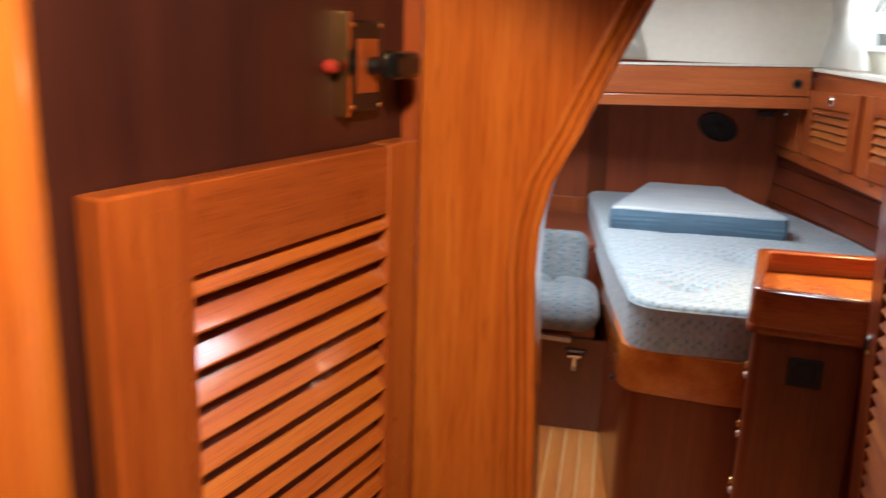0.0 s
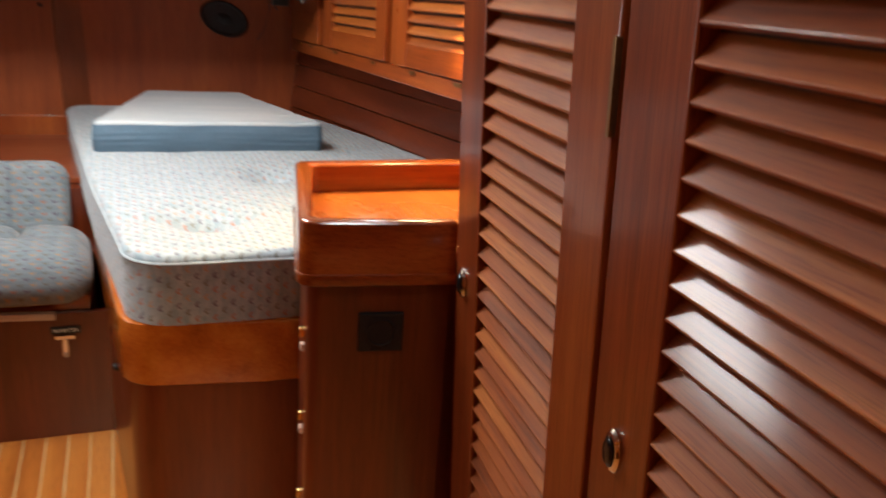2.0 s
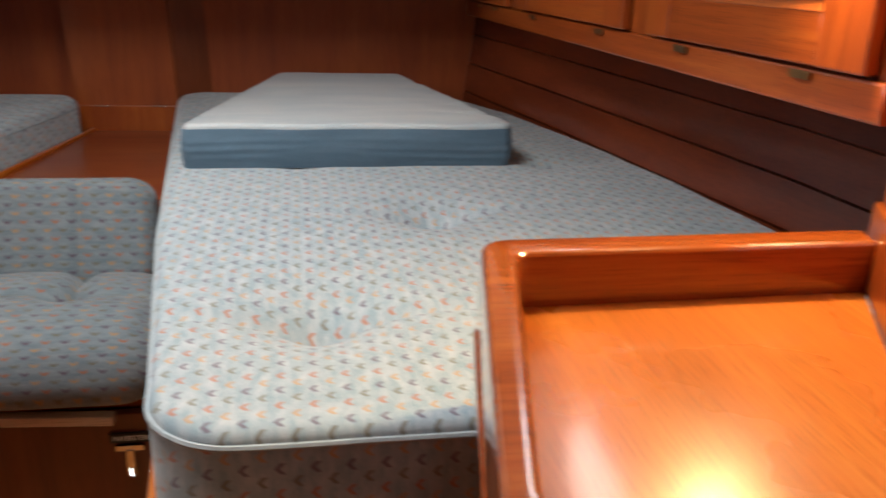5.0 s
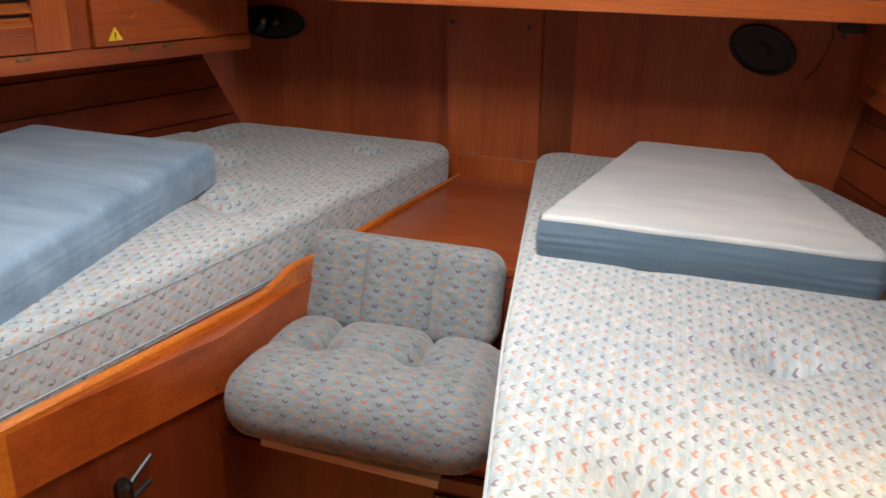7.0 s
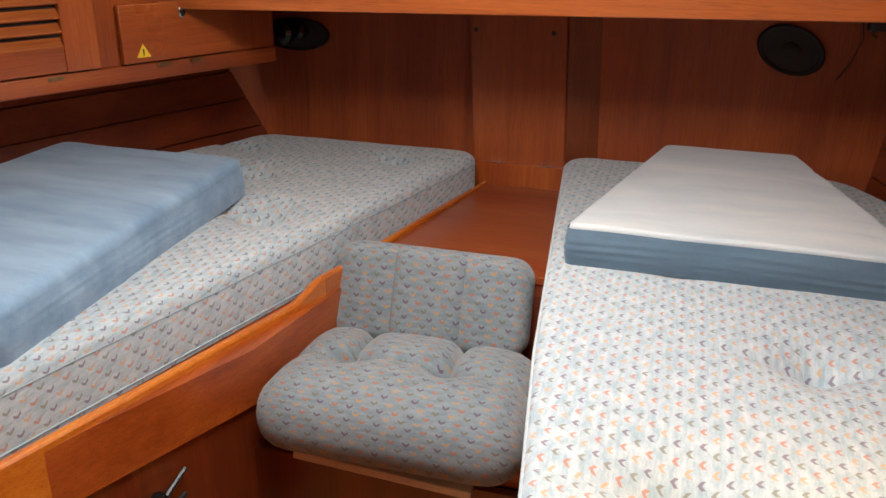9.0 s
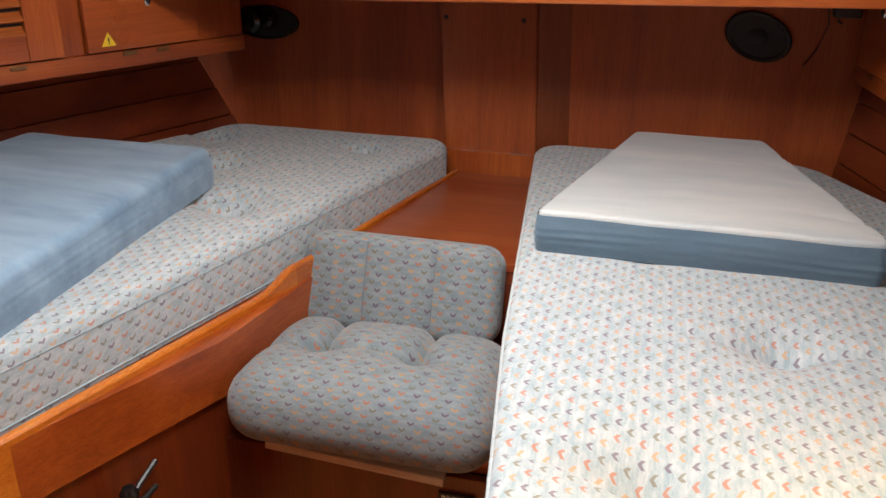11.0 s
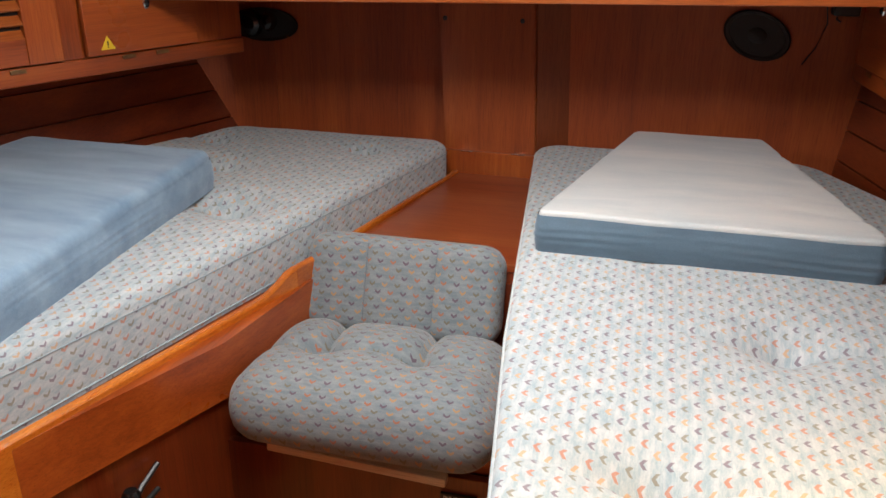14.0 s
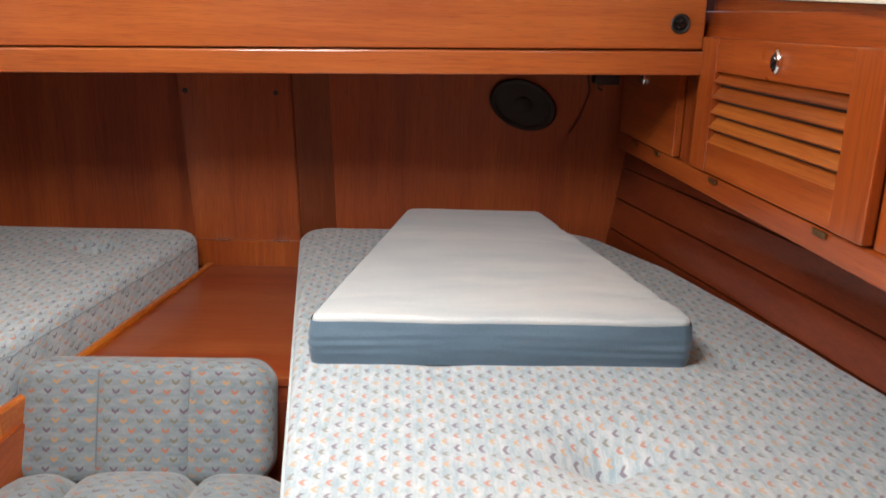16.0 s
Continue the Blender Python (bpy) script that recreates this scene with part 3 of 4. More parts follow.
# close the passage behind the camera and the sides out of sight
solo("wall_forward", box(-2.2, -1.25, -0.05, 1.7, -1.2, 2.0), wood_z, "plain mahogany bulkhead", "wall", **W)
solo("wall_passage_starboard", box(1.36, -1.25, -0.05, 1.42, 2.0, 2.0), wood_z, "plain mahogany side", "wall", **W)
solo("wall_passage_port", box(-2.1, -1.25, -0.05, -2.04, 1.3, 2.0), wood_z, "plain mahogany side", "wall", **W)

# doorway bulkhead with its curved moulded edge
OPEN_EDGE = [(0.046, 0.0), (0.043, 0.95), (0.037, 1.10), (0.031, 1.20), (0.027, 1.27), (0.029, 1.33), (0.041, 1.385), (0.068, 1.44), (0.098, 1.51), (0.138, 1.595), (0.205, 1.735), (0.26, 1.84), (0.32, 1.90), (0.40, 1.93)]
frame_wall = thing("wall_doorway", pose(-0.1, 0.93, 0), "varnished teak bulkhead round a curved doorway", "wall", kind="structure")
outline = [(-0.125, 0.0)] + [(x - 0.034, z) for x, z in OPEN_EDGE] + [(0.42, 1.955), (-0.125, 1.955)]
part("panel", prism(outline, 0.905, 0.945, plane="xz"), gold_z, frame_wall)


def edge_strip(line, y0, y1, w0, w1, r):
    out = [(x - w0, z) for x, z in line] + [(x - w1, z) for x, z in line[::-1]]
    return prism(out, y0, y1, r, 2, "xz")


part("moulding", edge_strip(OPEN_EDGE, 0.888, 0.962, 0.024, 0.035, 0.004), gold_z, frame_wall, "moulded outer bead")
part("moulding", edge_strip(OPEN_EDGE, 0.896, 0.956, 0.012, 0.0245, 0.004), gold_z, frame_wall)
part("moulding", edge_strip(OPEN_EDGE, 0.882, 0.968, 0.0, 0.0125, 0.005), gold_z, frame_wall, "rounded inner bead")
solo("wall_port_inner", box(-2.04, 0.91, 0.0, -0.128, 0.944, 1.955), wood_z, "mahogany bulkhead", "wall", **W)

# port side of the passage: dark upper leaf with a latch, louvred locker door under it
side = thing("door_1", Matrix.Translation((-0.276, 0.4286, 0)) @ Matrix.Rotation(radians(74), 4, "Z"), "dark mahogany leaf with brass latch plate", "door", kind="structure", local=True)
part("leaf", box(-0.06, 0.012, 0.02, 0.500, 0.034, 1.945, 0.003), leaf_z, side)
LATCH = Matrix.Translation((-0.025, 0, 0))
case = part("latch_case", turned(box(0.386, -0.003, 1.464, 0.450, 0.0125, 1.561, 0.002), LATCH), black_gloss, side, "glossy black latch case")
part("latch_plate", turned(box(0.379, -0.005, 1.460, 0.386, 0.0125, 1.569, 0.001), LATCH), brass, side, "polished brass edge plate")
part("keeper", turned(box(0.400, -0.0045, 1.484, 0.440, -0.0025, 1.542, 0.001), LATCH), wood_z, case, "wooden keeper in the latch")
part("lever", turned(joined(tube([(0.425, -0.003, 1.513), (0.425, -0.03, 1.513)], 0.010), box(0.410, -0.044, 1.500, 0.470, -0.022, 1.530, 0.007)), LATCH), black_gloss, side, "black lever handle")
for sx, sz in ((0.391, 1.470), (0.445, 1.470), (0.391, 1.556), (0.445, 1.556)):
    part("screw", turned(lathe([(0.0032, 0), (0.0024, 0.002)], 10, Matrix.Translation((sx, -0.003, sz)) @ Matrix.Rotation(radians(90), 4, "X")), LATCH), brass, case)
part("button", turned(lathe([(0.007, 0), (0.008, 0.006), (0.006, 0.012), (0.002, 0.014)], 16, Matrix.Translation((0.362, 0.0105, 1.513)) @ Matrix.Rotation(radians(90), 4, "X")), LATCH), red_wood_bead, side, "small red knob")
lower = thing("passage_locker", Matrix.Translation((-0.276, 0.4286, 0.35)) @ Matrix.Rotation(radians(74), 4, "Z"), "teak locker with a louvred door beside the passage", "locker", local=True)
part("plinth", box(0.017, -0.006, -0.35, 0.479, 0.0095, -0.002), gold_x, lower)
louvred_door(lower, (0.017, 0.008, 0), 0.462, 1.077, (0.088, 0.064), 0.080, 0.09, 0.0325, 0.030, amber_z, amber_x, "teak louvred door", 0.050, 50)
solo("wall_port_passage", turned(box(-0.06, 0.036, 0, 0.50, 0.075, 1.95), Matrix.Translation((-0.276, 0.4286, 0)) @ Matrix.Rotation(radians(74), 4, "Z")), wood_z, "mahogany partition behind the leaf", "wall", **W)
solo("trim", prism(rounded([(-0.44, 0.08), (-0.170, 0.10), (-0.150, 0.27), (-0.44, 0.31)], (0.0, 0.03, 0.035, 0.0)), 0, 1.95, plane="xy"), gold_z, "rounded teak corner post", "post", **W)

# starboard lockers along the passage
TURN_S = Matrix(((-0.0803, 0.9956, -0.0490, 0.7819), (-0.9967, -0.0797, 0.0128, 1.8581), (0.0088, 0.0499, 0.9987, 0.0058), (0, 0, 0, 1)))
carcass = thing("hanging_locker", TURN_S, "mahogany hanging locker with two louvred doors beside the passage", "locker", local=True)
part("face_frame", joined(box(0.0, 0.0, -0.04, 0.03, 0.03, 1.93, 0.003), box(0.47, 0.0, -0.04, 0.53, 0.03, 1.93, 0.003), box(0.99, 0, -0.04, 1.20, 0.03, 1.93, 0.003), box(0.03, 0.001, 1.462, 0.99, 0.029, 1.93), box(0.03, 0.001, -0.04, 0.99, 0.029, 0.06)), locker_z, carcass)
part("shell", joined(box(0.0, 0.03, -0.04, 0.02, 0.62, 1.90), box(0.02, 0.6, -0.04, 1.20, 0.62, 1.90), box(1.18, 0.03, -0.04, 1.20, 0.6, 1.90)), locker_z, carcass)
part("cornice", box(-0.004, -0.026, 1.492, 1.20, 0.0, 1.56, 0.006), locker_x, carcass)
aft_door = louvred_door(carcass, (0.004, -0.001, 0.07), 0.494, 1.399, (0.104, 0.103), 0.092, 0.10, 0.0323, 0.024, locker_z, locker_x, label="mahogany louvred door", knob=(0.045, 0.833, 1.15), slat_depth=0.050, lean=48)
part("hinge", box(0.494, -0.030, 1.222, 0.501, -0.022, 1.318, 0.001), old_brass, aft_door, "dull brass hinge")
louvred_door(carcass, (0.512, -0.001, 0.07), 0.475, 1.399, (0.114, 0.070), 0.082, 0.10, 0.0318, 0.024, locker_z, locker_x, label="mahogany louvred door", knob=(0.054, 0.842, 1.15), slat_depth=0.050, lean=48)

# ---- starboard berth ----
# tray locker between the berth and the passage lockers
stand = thing("bedside_locker", pose(0.62, 2.15, 0), "dark mahogany bedside locker with a raised varnished tray top", "cabinet")
inner = [(0.480, 1.975), (0.745, 1.935), (0.985, 2.396), (0.560, 2.392)]


body_line = [(0.486, 1.975), (0.735, 1.942), (0.97, 2.40), (0.562, 2.395)]
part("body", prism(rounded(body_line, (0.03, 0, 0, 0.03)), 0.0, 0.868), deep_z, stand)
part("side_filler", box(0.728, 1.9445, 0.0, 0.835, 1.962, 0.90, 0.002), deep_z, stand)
part("tray", prism(rounded(inner, (0.02, 0, 0, 0.02)), 0.905, 0.917), tray_y, stand, "glossy varnished tray")


def fiddle(z0, z1):
    """A raised rim with rounded top that follows the tray's front, inner side and back."""
    path = [(0.735, 1.926), (0.468, 1.962), (0.548, 2.405), (0.985, 2.41)]
    ring = rounded(path, (0, 0.035, 0.035, 0))
    back = rounded([(0.737, 1.950), (0.497, 1.986), (0.577, 2.362), (0.975, 2.368)], (0, 0.02, 0.02, 0))
    return prism(ring + back[::-1], z0, z1, 0.008, 4)


LIP = [(0.737, 1.9235), (0.4655, 1.960), (0.5455, 2.4075), (0.985, 2.4125)]
LIP_IN = [(0.737, 1.930), (0.474, 1.966), (0.553, 2.401), (0.985, 2.406)]
part("moulding", prism(rounded(LIP, (0, 0.038, 0.038, 0)) + rounded(LIP_IN, (0, 0.033, 0.033, 0))[::-1], 0.862, 0.884, 0.004, 3), rim_x, stand, "rounded bead along the lower edge")
part("fiddle", fiddle(0.866, 0.976), rim_x, stand, "raised varnished rim round the tray")
SKEW = Matrix.Translation((0.6155, 1.958, 0)) @ Matrix.Rotation(radians(-7.6), 4, "Z") @ Matrix.Translation((-0.6155, -1.958, 0))
vent = part("vent", turned(box(0.576, 1.951, 0.735, 0.655, 1.975, 0.808, 0.003), SKEW), matt_black, stand, "square dark grille")
part("ring", turned(lathe([(0.026, 0), (0.028, 0.003), (0.024, 0.004), (0.022, 0.001)], 20), SKEW @ Matrix.Translation((0.6155, 1.9515, 0.772)) @ Matrix.Rotation(radians(90), 4, "X")), matt_black, vent)
for z in (0.255, 0.42, 0.585, 0.75):
    part("drawer_catch", box(0.4835, 2.005, z, 0.494, 2.014, z + 0.018, 0.002), brass, stand, "small metal catch")
    part("drawer_edge", box(0.4855, 2.000, z - 0.026, 0.494, 2.016, z - 0.012, 0.002), dusty_pink, stand, "pale drawer edge")

# louvred corner locker over the tray
face_dir = Vector((0.985 - 0.735, 2.41 - 1.926, 0)).normalized()
CORNER = Matrix.Translation((0.742 + 0.25, 1.93 + 0.484, 0.945)) @ Matrix.Rotation(math.atan2(-face_dir.y, -face_dir.x), 4, "Z")
corner = thing("corner_locker", CORNER, "mahogany corner locker with a louvred door over the tray", "locker", local=True)
part("panel", box(-0.01, 0.030, -0.08, 0.545, 0.05, 1.0), wood_z, corner)
part("sill", box(-0.01, 0.004, -0.03, 0.545, 0.0295, 0.060, 0.004), wood_x, corner, "varnished sill along the tray")
louvred_door(corner, (0.012, 0.029, 0.062), 0.505, 0.44, (0.078, 0.07), 0.07, 0.10, 0.040, 0.02, label="mahogany louvred door", slat_depth=0.042, knob=(0.040, 0.205, 1.25))

# berth base with its rounded rail
BASE = [(0.148, 3.06), (0.185, 2.60), (0.205, 2.415), (0.47, 2.385), (1.30, 2.385), (1.19, 3.30), (0.92, 4.335), (0.06, 4.335)]
base = thing("berth", pose(0.6, 3.2, 0), "mahogany berth base with a rounded varnished rail", "berth")
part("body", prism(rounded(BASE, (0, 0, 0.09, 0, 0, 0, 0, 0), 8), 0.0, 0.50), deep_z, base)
RAIL_OUT = rounded([(0.020, 4.33), (0.132, 3.06), (0.168, 2.60), (0.186, 2.392), (0.48, 2.352), (0.60, 2.352)], (0, 0, 0, 0.10, 0, 0), 10)
RAIL_IN = rounded([(0.042, 4.33), (0.154, 3.06), (0.19, 2.60), (0.208, 2.416), (0.48, 2.376), (0.60, 2.376)], (0, 0, 0, 0.085, 0, 0), 10)
part("rail", prism(RAIL_OUT + RAIL_IN[::-1], 0.485, 0.632, 0.007, 3), gold_y, base, "rounded varnished berth rail")
part("deck", prism([(0.155, 3.06), (0.19, 2.60), (0.22, 2.43), (1.28, 2.42), (1.18, 3.30), (0.92, 4.33), (0.045, 4.33)], 0.50, 0.612), wood_y, base)
part("knob", lathe([(0.008, 0), (0.010, 0.006), (0.006, 0.012)], 14, Matrix.Translation((0.176, 2.545, 0.462)) @ Matrix.Rotation(radians(-90), 4, "Y")), black_plastic, base, "small black catch")


def line(points):
    ys, xs = [p[1] for p in points], [p[0] for p in points]
    return lambda y: float(np.interp(y, ys, xs))


s_left = line([(0.205, 2.36), (0.192, 2.5), (0.128, 2.99), (0.006, 4.24)])
s_right = line([(1.24, 2.36), (1.225, 2.9), (1.165, 3.25), (1.08, 3.6), (0.97, 3.95), (0.80, 4.28)])
mattress = thing("mattress", pose(0.6, 3.2, 0.62), "pale blue chevron-patterned buttoned berth mattress", "mattress", "berth mattresses")
TUFTS_S = [(0.389, 2.655, 0.040, 0.13), (0.607, 3.076, 0.036, 0.12), (0.98, 2.75, 0.02, 0.09), (0.92, 3.4, 0.012, 0.08), (0.36, 3.42, 0.012, 0.07)]
bm, ring = cushion(s_left, s_right, 2.365, 4.27, 0.633, 0.786, 0.018, TUFTS_S, corner=0.095, rows=110, cols=70, crown=0.002)
part("cover", bm, berth_cloth, mattress, smooth=60)
part("piping", tube([(x, y, z + 0.001) for x, y, z in ring], 0.0038, 6, True), piping_cloth, mattress, "pale corded piping")
for tx, ty, *_ in TUFTS_S[:2]:
    part("button", lathe([(0.008, 0), (0.010, 0.004), (0.007, 0.008), (0.003, 0.009)], 14, Matrix.Translation((tx, ty, 0.715))), button_cloth, mattress, "covered button")

# head cushion on the starboard berth
w_left = line([(0.118, 3.36), (0.123, 3.372), (0.30, 4.24), (0.31, 4.28)])
w_right = line([(0.828, 3.36), (0.825, 3.43), (0.675, 4.28)])
pillow = thing("berth_cushion", pose(0.45, 3.8, 0.787) @ Matrix.Rotation(radians(2.5), 4, "Z"), "blue velvet wedge cushion with a pale top", "cushion", "berth cushions")
creases = [lambda x, y: 0.032 * (y - 3.375) / 0.887, lambda x, y: 0.010 * math.exp(-((x - 0.80 + 0.16 * (y - 3.4)) / 0.12) ** 2) * max(0.0, noise.noise((x * 3, y * 26 + x * 6, 0.4))), lambda x, y: 0.003 * math.exp(-((y - 3.4) / 0.06) ** 2) * 0.4 * math.sin(x * 21)]
bm, ring = cushion(w_left, w_right, 3.375, 4.262, 0.788, 0.880, 0.010, corner=0.02, rows=70, cols=50, crown=0.008, sag=creases)
# top cover much paler than the blue border
top_mesh = part("cover", bm, pale_velvet, pillow, "pale velvet top", smooth=60)


def sleeve(ring, z0, z1, g, wave, seed):
    """A cloth border with soft horizontal folds round a pad."""
    bm, rows = bmesh.new(), []
    n = len(ring)
    for k in range(27):
        t = k / 26
        out = []
        for i, (x, y, top) in enumerate(ring):
            z = z0 + ((z1 or top) - z0) * t
            a, b = ring[i - 1], ring[(i + 1) % n]
            d = Vector((b[0] - a[0], b[1] - a[1])).normalized()
            fold = math.sin(28 * t + 5 * noise.noise((x * 2.2 + seed, y * 2.2, 0.3))) * (0.4 + noise.noise((x * 6, y * 6 + seed, t * 2)))
            push = 0.0035 + g * math.sin(math.pi * t) + wave * fold * math.sin(math.pi * t)
            out.append(bm.verts.new((x + d.y * push, y - d.x * push, z)))
        rows.append(out)
    for p, q in zip(rows, rows[1:]):
        for i in range(n):
            bm.faces.new((p[i], p[(i + 1) % n], q[(i + 1) % n], q[i]))
    return bm


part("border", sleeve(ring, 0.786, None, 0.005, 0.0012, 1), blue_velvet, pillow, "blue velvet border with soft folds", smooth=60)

# ---- seat between the berths ----
seat_box = thing("seat_locker", pose(-0.2, 3.2, 0), "mahogany seat locker with a hasp under the cushion", "locker")
part("front", box(-0.56, 3.065, 0.0, 0.152, 3.085, 0.390, 0.002), deep_z, seat_box)
part("lid", box(-0.46, 3.09, 0.390, 0.10, 3.62, 0.432, 0.002), wood_x, seat_box)
part("edge_strip", turned(box(-0.385, 3.036, 0.392, 0.010, 3.0615, 0.412, 0.003), pose(-0.19, 3.05, 0.399, 0, 3.0, 0) @ pose(0.19, -3.05, -0.399)), pale_wood, seat_box, "pale wooden edge strip")
hasp = part("hasp", joined(box(0.004, 3.052, 0.315, 0.056, 3.064, 0.327, 0.001), box(0.022, 3.050, 0.262, 0.038, 3.063, 0.318, 0.002), tube([(0.030, 3.05, 0.275), (0.030, 3.038, 0.268), (0.030, 3.05, 0.258)], 0.003)), chrome, seat_box, "dull metal hasp")
plate = part("plate", box(-0.006, 3.056, 0.331, 0.072, 3.064, 0.351, 0.001), black_plastic, seat_box, "black engraved plate")
part("lettering", letters("INVERTER", 0.0145, Matrix.Translation((0.033, 3.0555, 0.341)) @ Matrix.Rotation(radians(90), 4, "X")), white_paint, plate, "white engraved word", smooth=None)

seat = thing("seat_cushion", pose(-0.19, 3.15, 0.40), "blue-grey chevron buttoned seat cushion", "cushion", "seat cushions")


BUTTONS = (-0.315, -0.091)


def puffed(x, y):
    """A smooth bolster in front of the buttons, three puffs behind them, and a fall towards the back."""
    d = 0.040 * max(0.0, (y - 3.12) / 0.30)
    for bx in BUTTONS:
        d += 0.034 * math.exp(-(abs(x - bx) / 0.018) ** 1.2) * (1 if y > 3.205 else math.exp(-((3.205 - y) / 0.035) ** 2))
    d += 0.024 * math.exp(-(abs(y - 3.205) / 0.016) ** 1.2) * (0.30 + 0.70 * max(math.exp(-((x - bx) / 0.05) ** 2) for bx in BUTTONS))
    if y > 3.205:
        d -= 0.010 * max(0.0, math.sin(math.pi * (y - 3.205) / 0.2))
    return d


bm, ring = cushion(line([(-0.474, 2.9), (-0.458, 3.5)]), line([(0.118, 2.9), (0.098, 3.5)]), 2.980, 3.42, 0.433, 0.582, 0.075, [(bx, 3.205, 0.020, 0.07) for bx in BUTTONS], swap=True, corner=0.09, rows=90, cols=120, crown=0.022, sag=[puffed], under=0.062)
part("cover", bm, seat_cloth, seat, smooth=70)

back = thing("back_cushion", Matrix.Translation((-0.205, 3.415, 0.535)) @ Matrix.Rotation(radians(90 - 20), 4, "X"), "blue-grey chevron seat back cushion with two seams", "cushion", "seat cushions", local=True)
bm, ring = cushion(line([(-0.252, -0.1), (-0.240, 0.3)]), line([(0.252, -0.1), (0.246, 0.3)]), -0.03, 0.214, -0.045, 0.030, 0.034, swap=True, corner=0.055, rows=36, cols=70, crown=0.006,
                   sag=[lambda x, y: 0.011 * sum(math.exp(-(abs(x - s) / 0.010) ** 1.3) for s in (-0.085, 0.088))])
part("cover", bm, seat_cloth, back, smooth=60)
for s in (-0.085, 0.088):
    part("seam", tube([(s, y, 0.0255 + 0.006 * (1 - (2 * (y - 0.1) / 0.25) ** 2) - 0.0068) for y in (-0.015, 0.03, 0.08, 0.13, 0.17, 0.195)], 0.0014, 6), seam_thread, back, "stitched seam")

solo("shelf_top", prism([(-0.43, 3.56), (0.09, 3.56), (0.018, 4.285), (-0.27, 4.285)], 0.642, 0.662, 0.002), wood(f"reddish_shelf_wood", (0.17, 0.025, 0.007), (0.26, 0.046, 0.012), (0.32, 0.085, 0.024), "x", 0.3, 0.4), "reddish mahogany locker top between the berths", "shelf", **W)
solo("shelf_body", prism([(-0.44, 3.5), (0.10, 3.5), (0.02, 4.28), (-0.27, 4.28)], 0.0, 0.640), deep_z, "dark mahogany locker between the berths", "locker", **W)

# ---- port berth ----
pbase = thing("berth", pose(-1.0, 3.2, 0), "mahogany port berth base with a shaped varnished rail", "berth")
part("body", prism([(-0.78, 2.25), (-0.64, 2.70), (-0.49, 3.07), (-0.29, 4.33), (-1.15, 4.33), (-1.66, 2.9), (-1.7, 2.25)], 0.0, 0.5), deep_z, pbase)
part("deck", prism([(-0.77, 2.25), (-0.63, 2.70), (-0.48, 3.07), (-0.27, 4.33), (-1.10, 4.33), (-1.60, 2.9), (-1.7, 2.25)], 0.5, 0.632), wood_y, pbase)
PA, PB = Vector((-0.762, 2.25)), Vector((-0.445, 3.34))
TOP = [(0.0, 0.648), (1.02, 0.650), (1.06, 0.655), (1.10, 0.667), (1.13, 0.680), (1.16, 0.685)]


def rail_port(start, way, stations, z0, thick):
    bm, rows = bmesh.new(), []
    side = Vector((-way.y, way.x))
    for s, z1 in stations:
        p = start + way * s
        q = p + side * thick
        r = 0.006
        rows.append([bm.verts.new((*p, z0)), bm.verts.new((*p, z1 - r)), bm.verts.new((*(p + side * r * 0.4), z1 - r * 0.35)), bm.verts.new((*(p + side * r), z1)), bm.verts.new((*(q - side * r), z1)), bm.verts.new((*q, z1 - r)), bm.verts.new((*q, z0))])
    for a, b in zip(rows, rows[1:]):
        for i in range(7):
            bm.faces.new((a[i], a[(i + 1) % 7], b[(i + 1) % 7], b[i]))
    bm.faces.new(rows[0][::-1]), bm.faces.new(rows[-1])
    return bm


way = (PB - PA).normalized()
part("rail", rail_port(PA, way, TOP, 0.50, 0.022), gold_y, pbase, "shaped varnished berth rail")
PC, PD = PA + way * 1.161, Vector((-0.250, 4.285))
way2 = (PD - PC).normalized()
part("rail", rail_port(PC, way2, [(0, 0.685), (0.12, 0.680), ((PD - PC).length, 0.672)], 0.60, 0.02), gold_y, pbase, "low varnished berth rail")

pl_right = line([(-0.79, 2.2), (-0.672, 2.68), (-0.440, 3.55), (-0.272, 4.2), (-0.258, 4.3)])
pl_left = line([(-1.52, 2.2), (-1.48, 2.9), (-1.40, 3.3), (-1.25, 3.8), (-1.06, 4.2), (-1.0, 4.3)])
pmattress = thing("mattress", pose(-0.9, 3.2, 0.64), "pale blue chevron-patterned buttoned port berth mattress", "mattress", "berth mattresses")
TUFTS_P = [(-0.503, 4.07, 0.036, 0.08), (-0.667, 3.488, 0.048, 0.12), (-0.846, 3.815, 0.044, 0.10), (-1.007, 4.06, 0.034, 0.09), (-0.9, 3.0, 0.02, 0.09)]
bm, ring = cushion(pl_left, pl_right, 2.26, 4.245, 0.636, 0.784, 0.036, TUFTS_P, flip=-1, corner=0.07, rows=100, cols=60, crown=0.004)
part("cover", bm, berth_cloth, pmattress, smooth=60)
part("piping", tube([(x, y, z + 0.0005) for x, y, z in ring], 0.0014, 6, True), port_piping, pmattress, "blue corded piping")
part("piping", tube([(x, y, 0.646) for x, y, z in ring], 0.0025, 6, True), port_piping, pmattress)

qr = line([(-0.70, 2.6), (-0.765, 3.58)])
ql = line([(-1.38, 2.6), (-1.33, 3.6)])
ppillow = thing("berth_cushion", pose(-1.0, 3.1, 0.80), "blue velvet slab cushion on the port berth", "cushion", "berth cushions")
bm, ring = cushion(ql, qr, 2.64, 3.60, 0.786, 0.886, 0.024, corner=0.03, rows=60, cols=50, crown=0.012, sag=[lambda x, y: 0.006 * noise.noise((x * 4, y * 4, 1.7))])
part("cover", bm, soft_velvet, ppillow, smooth=60)
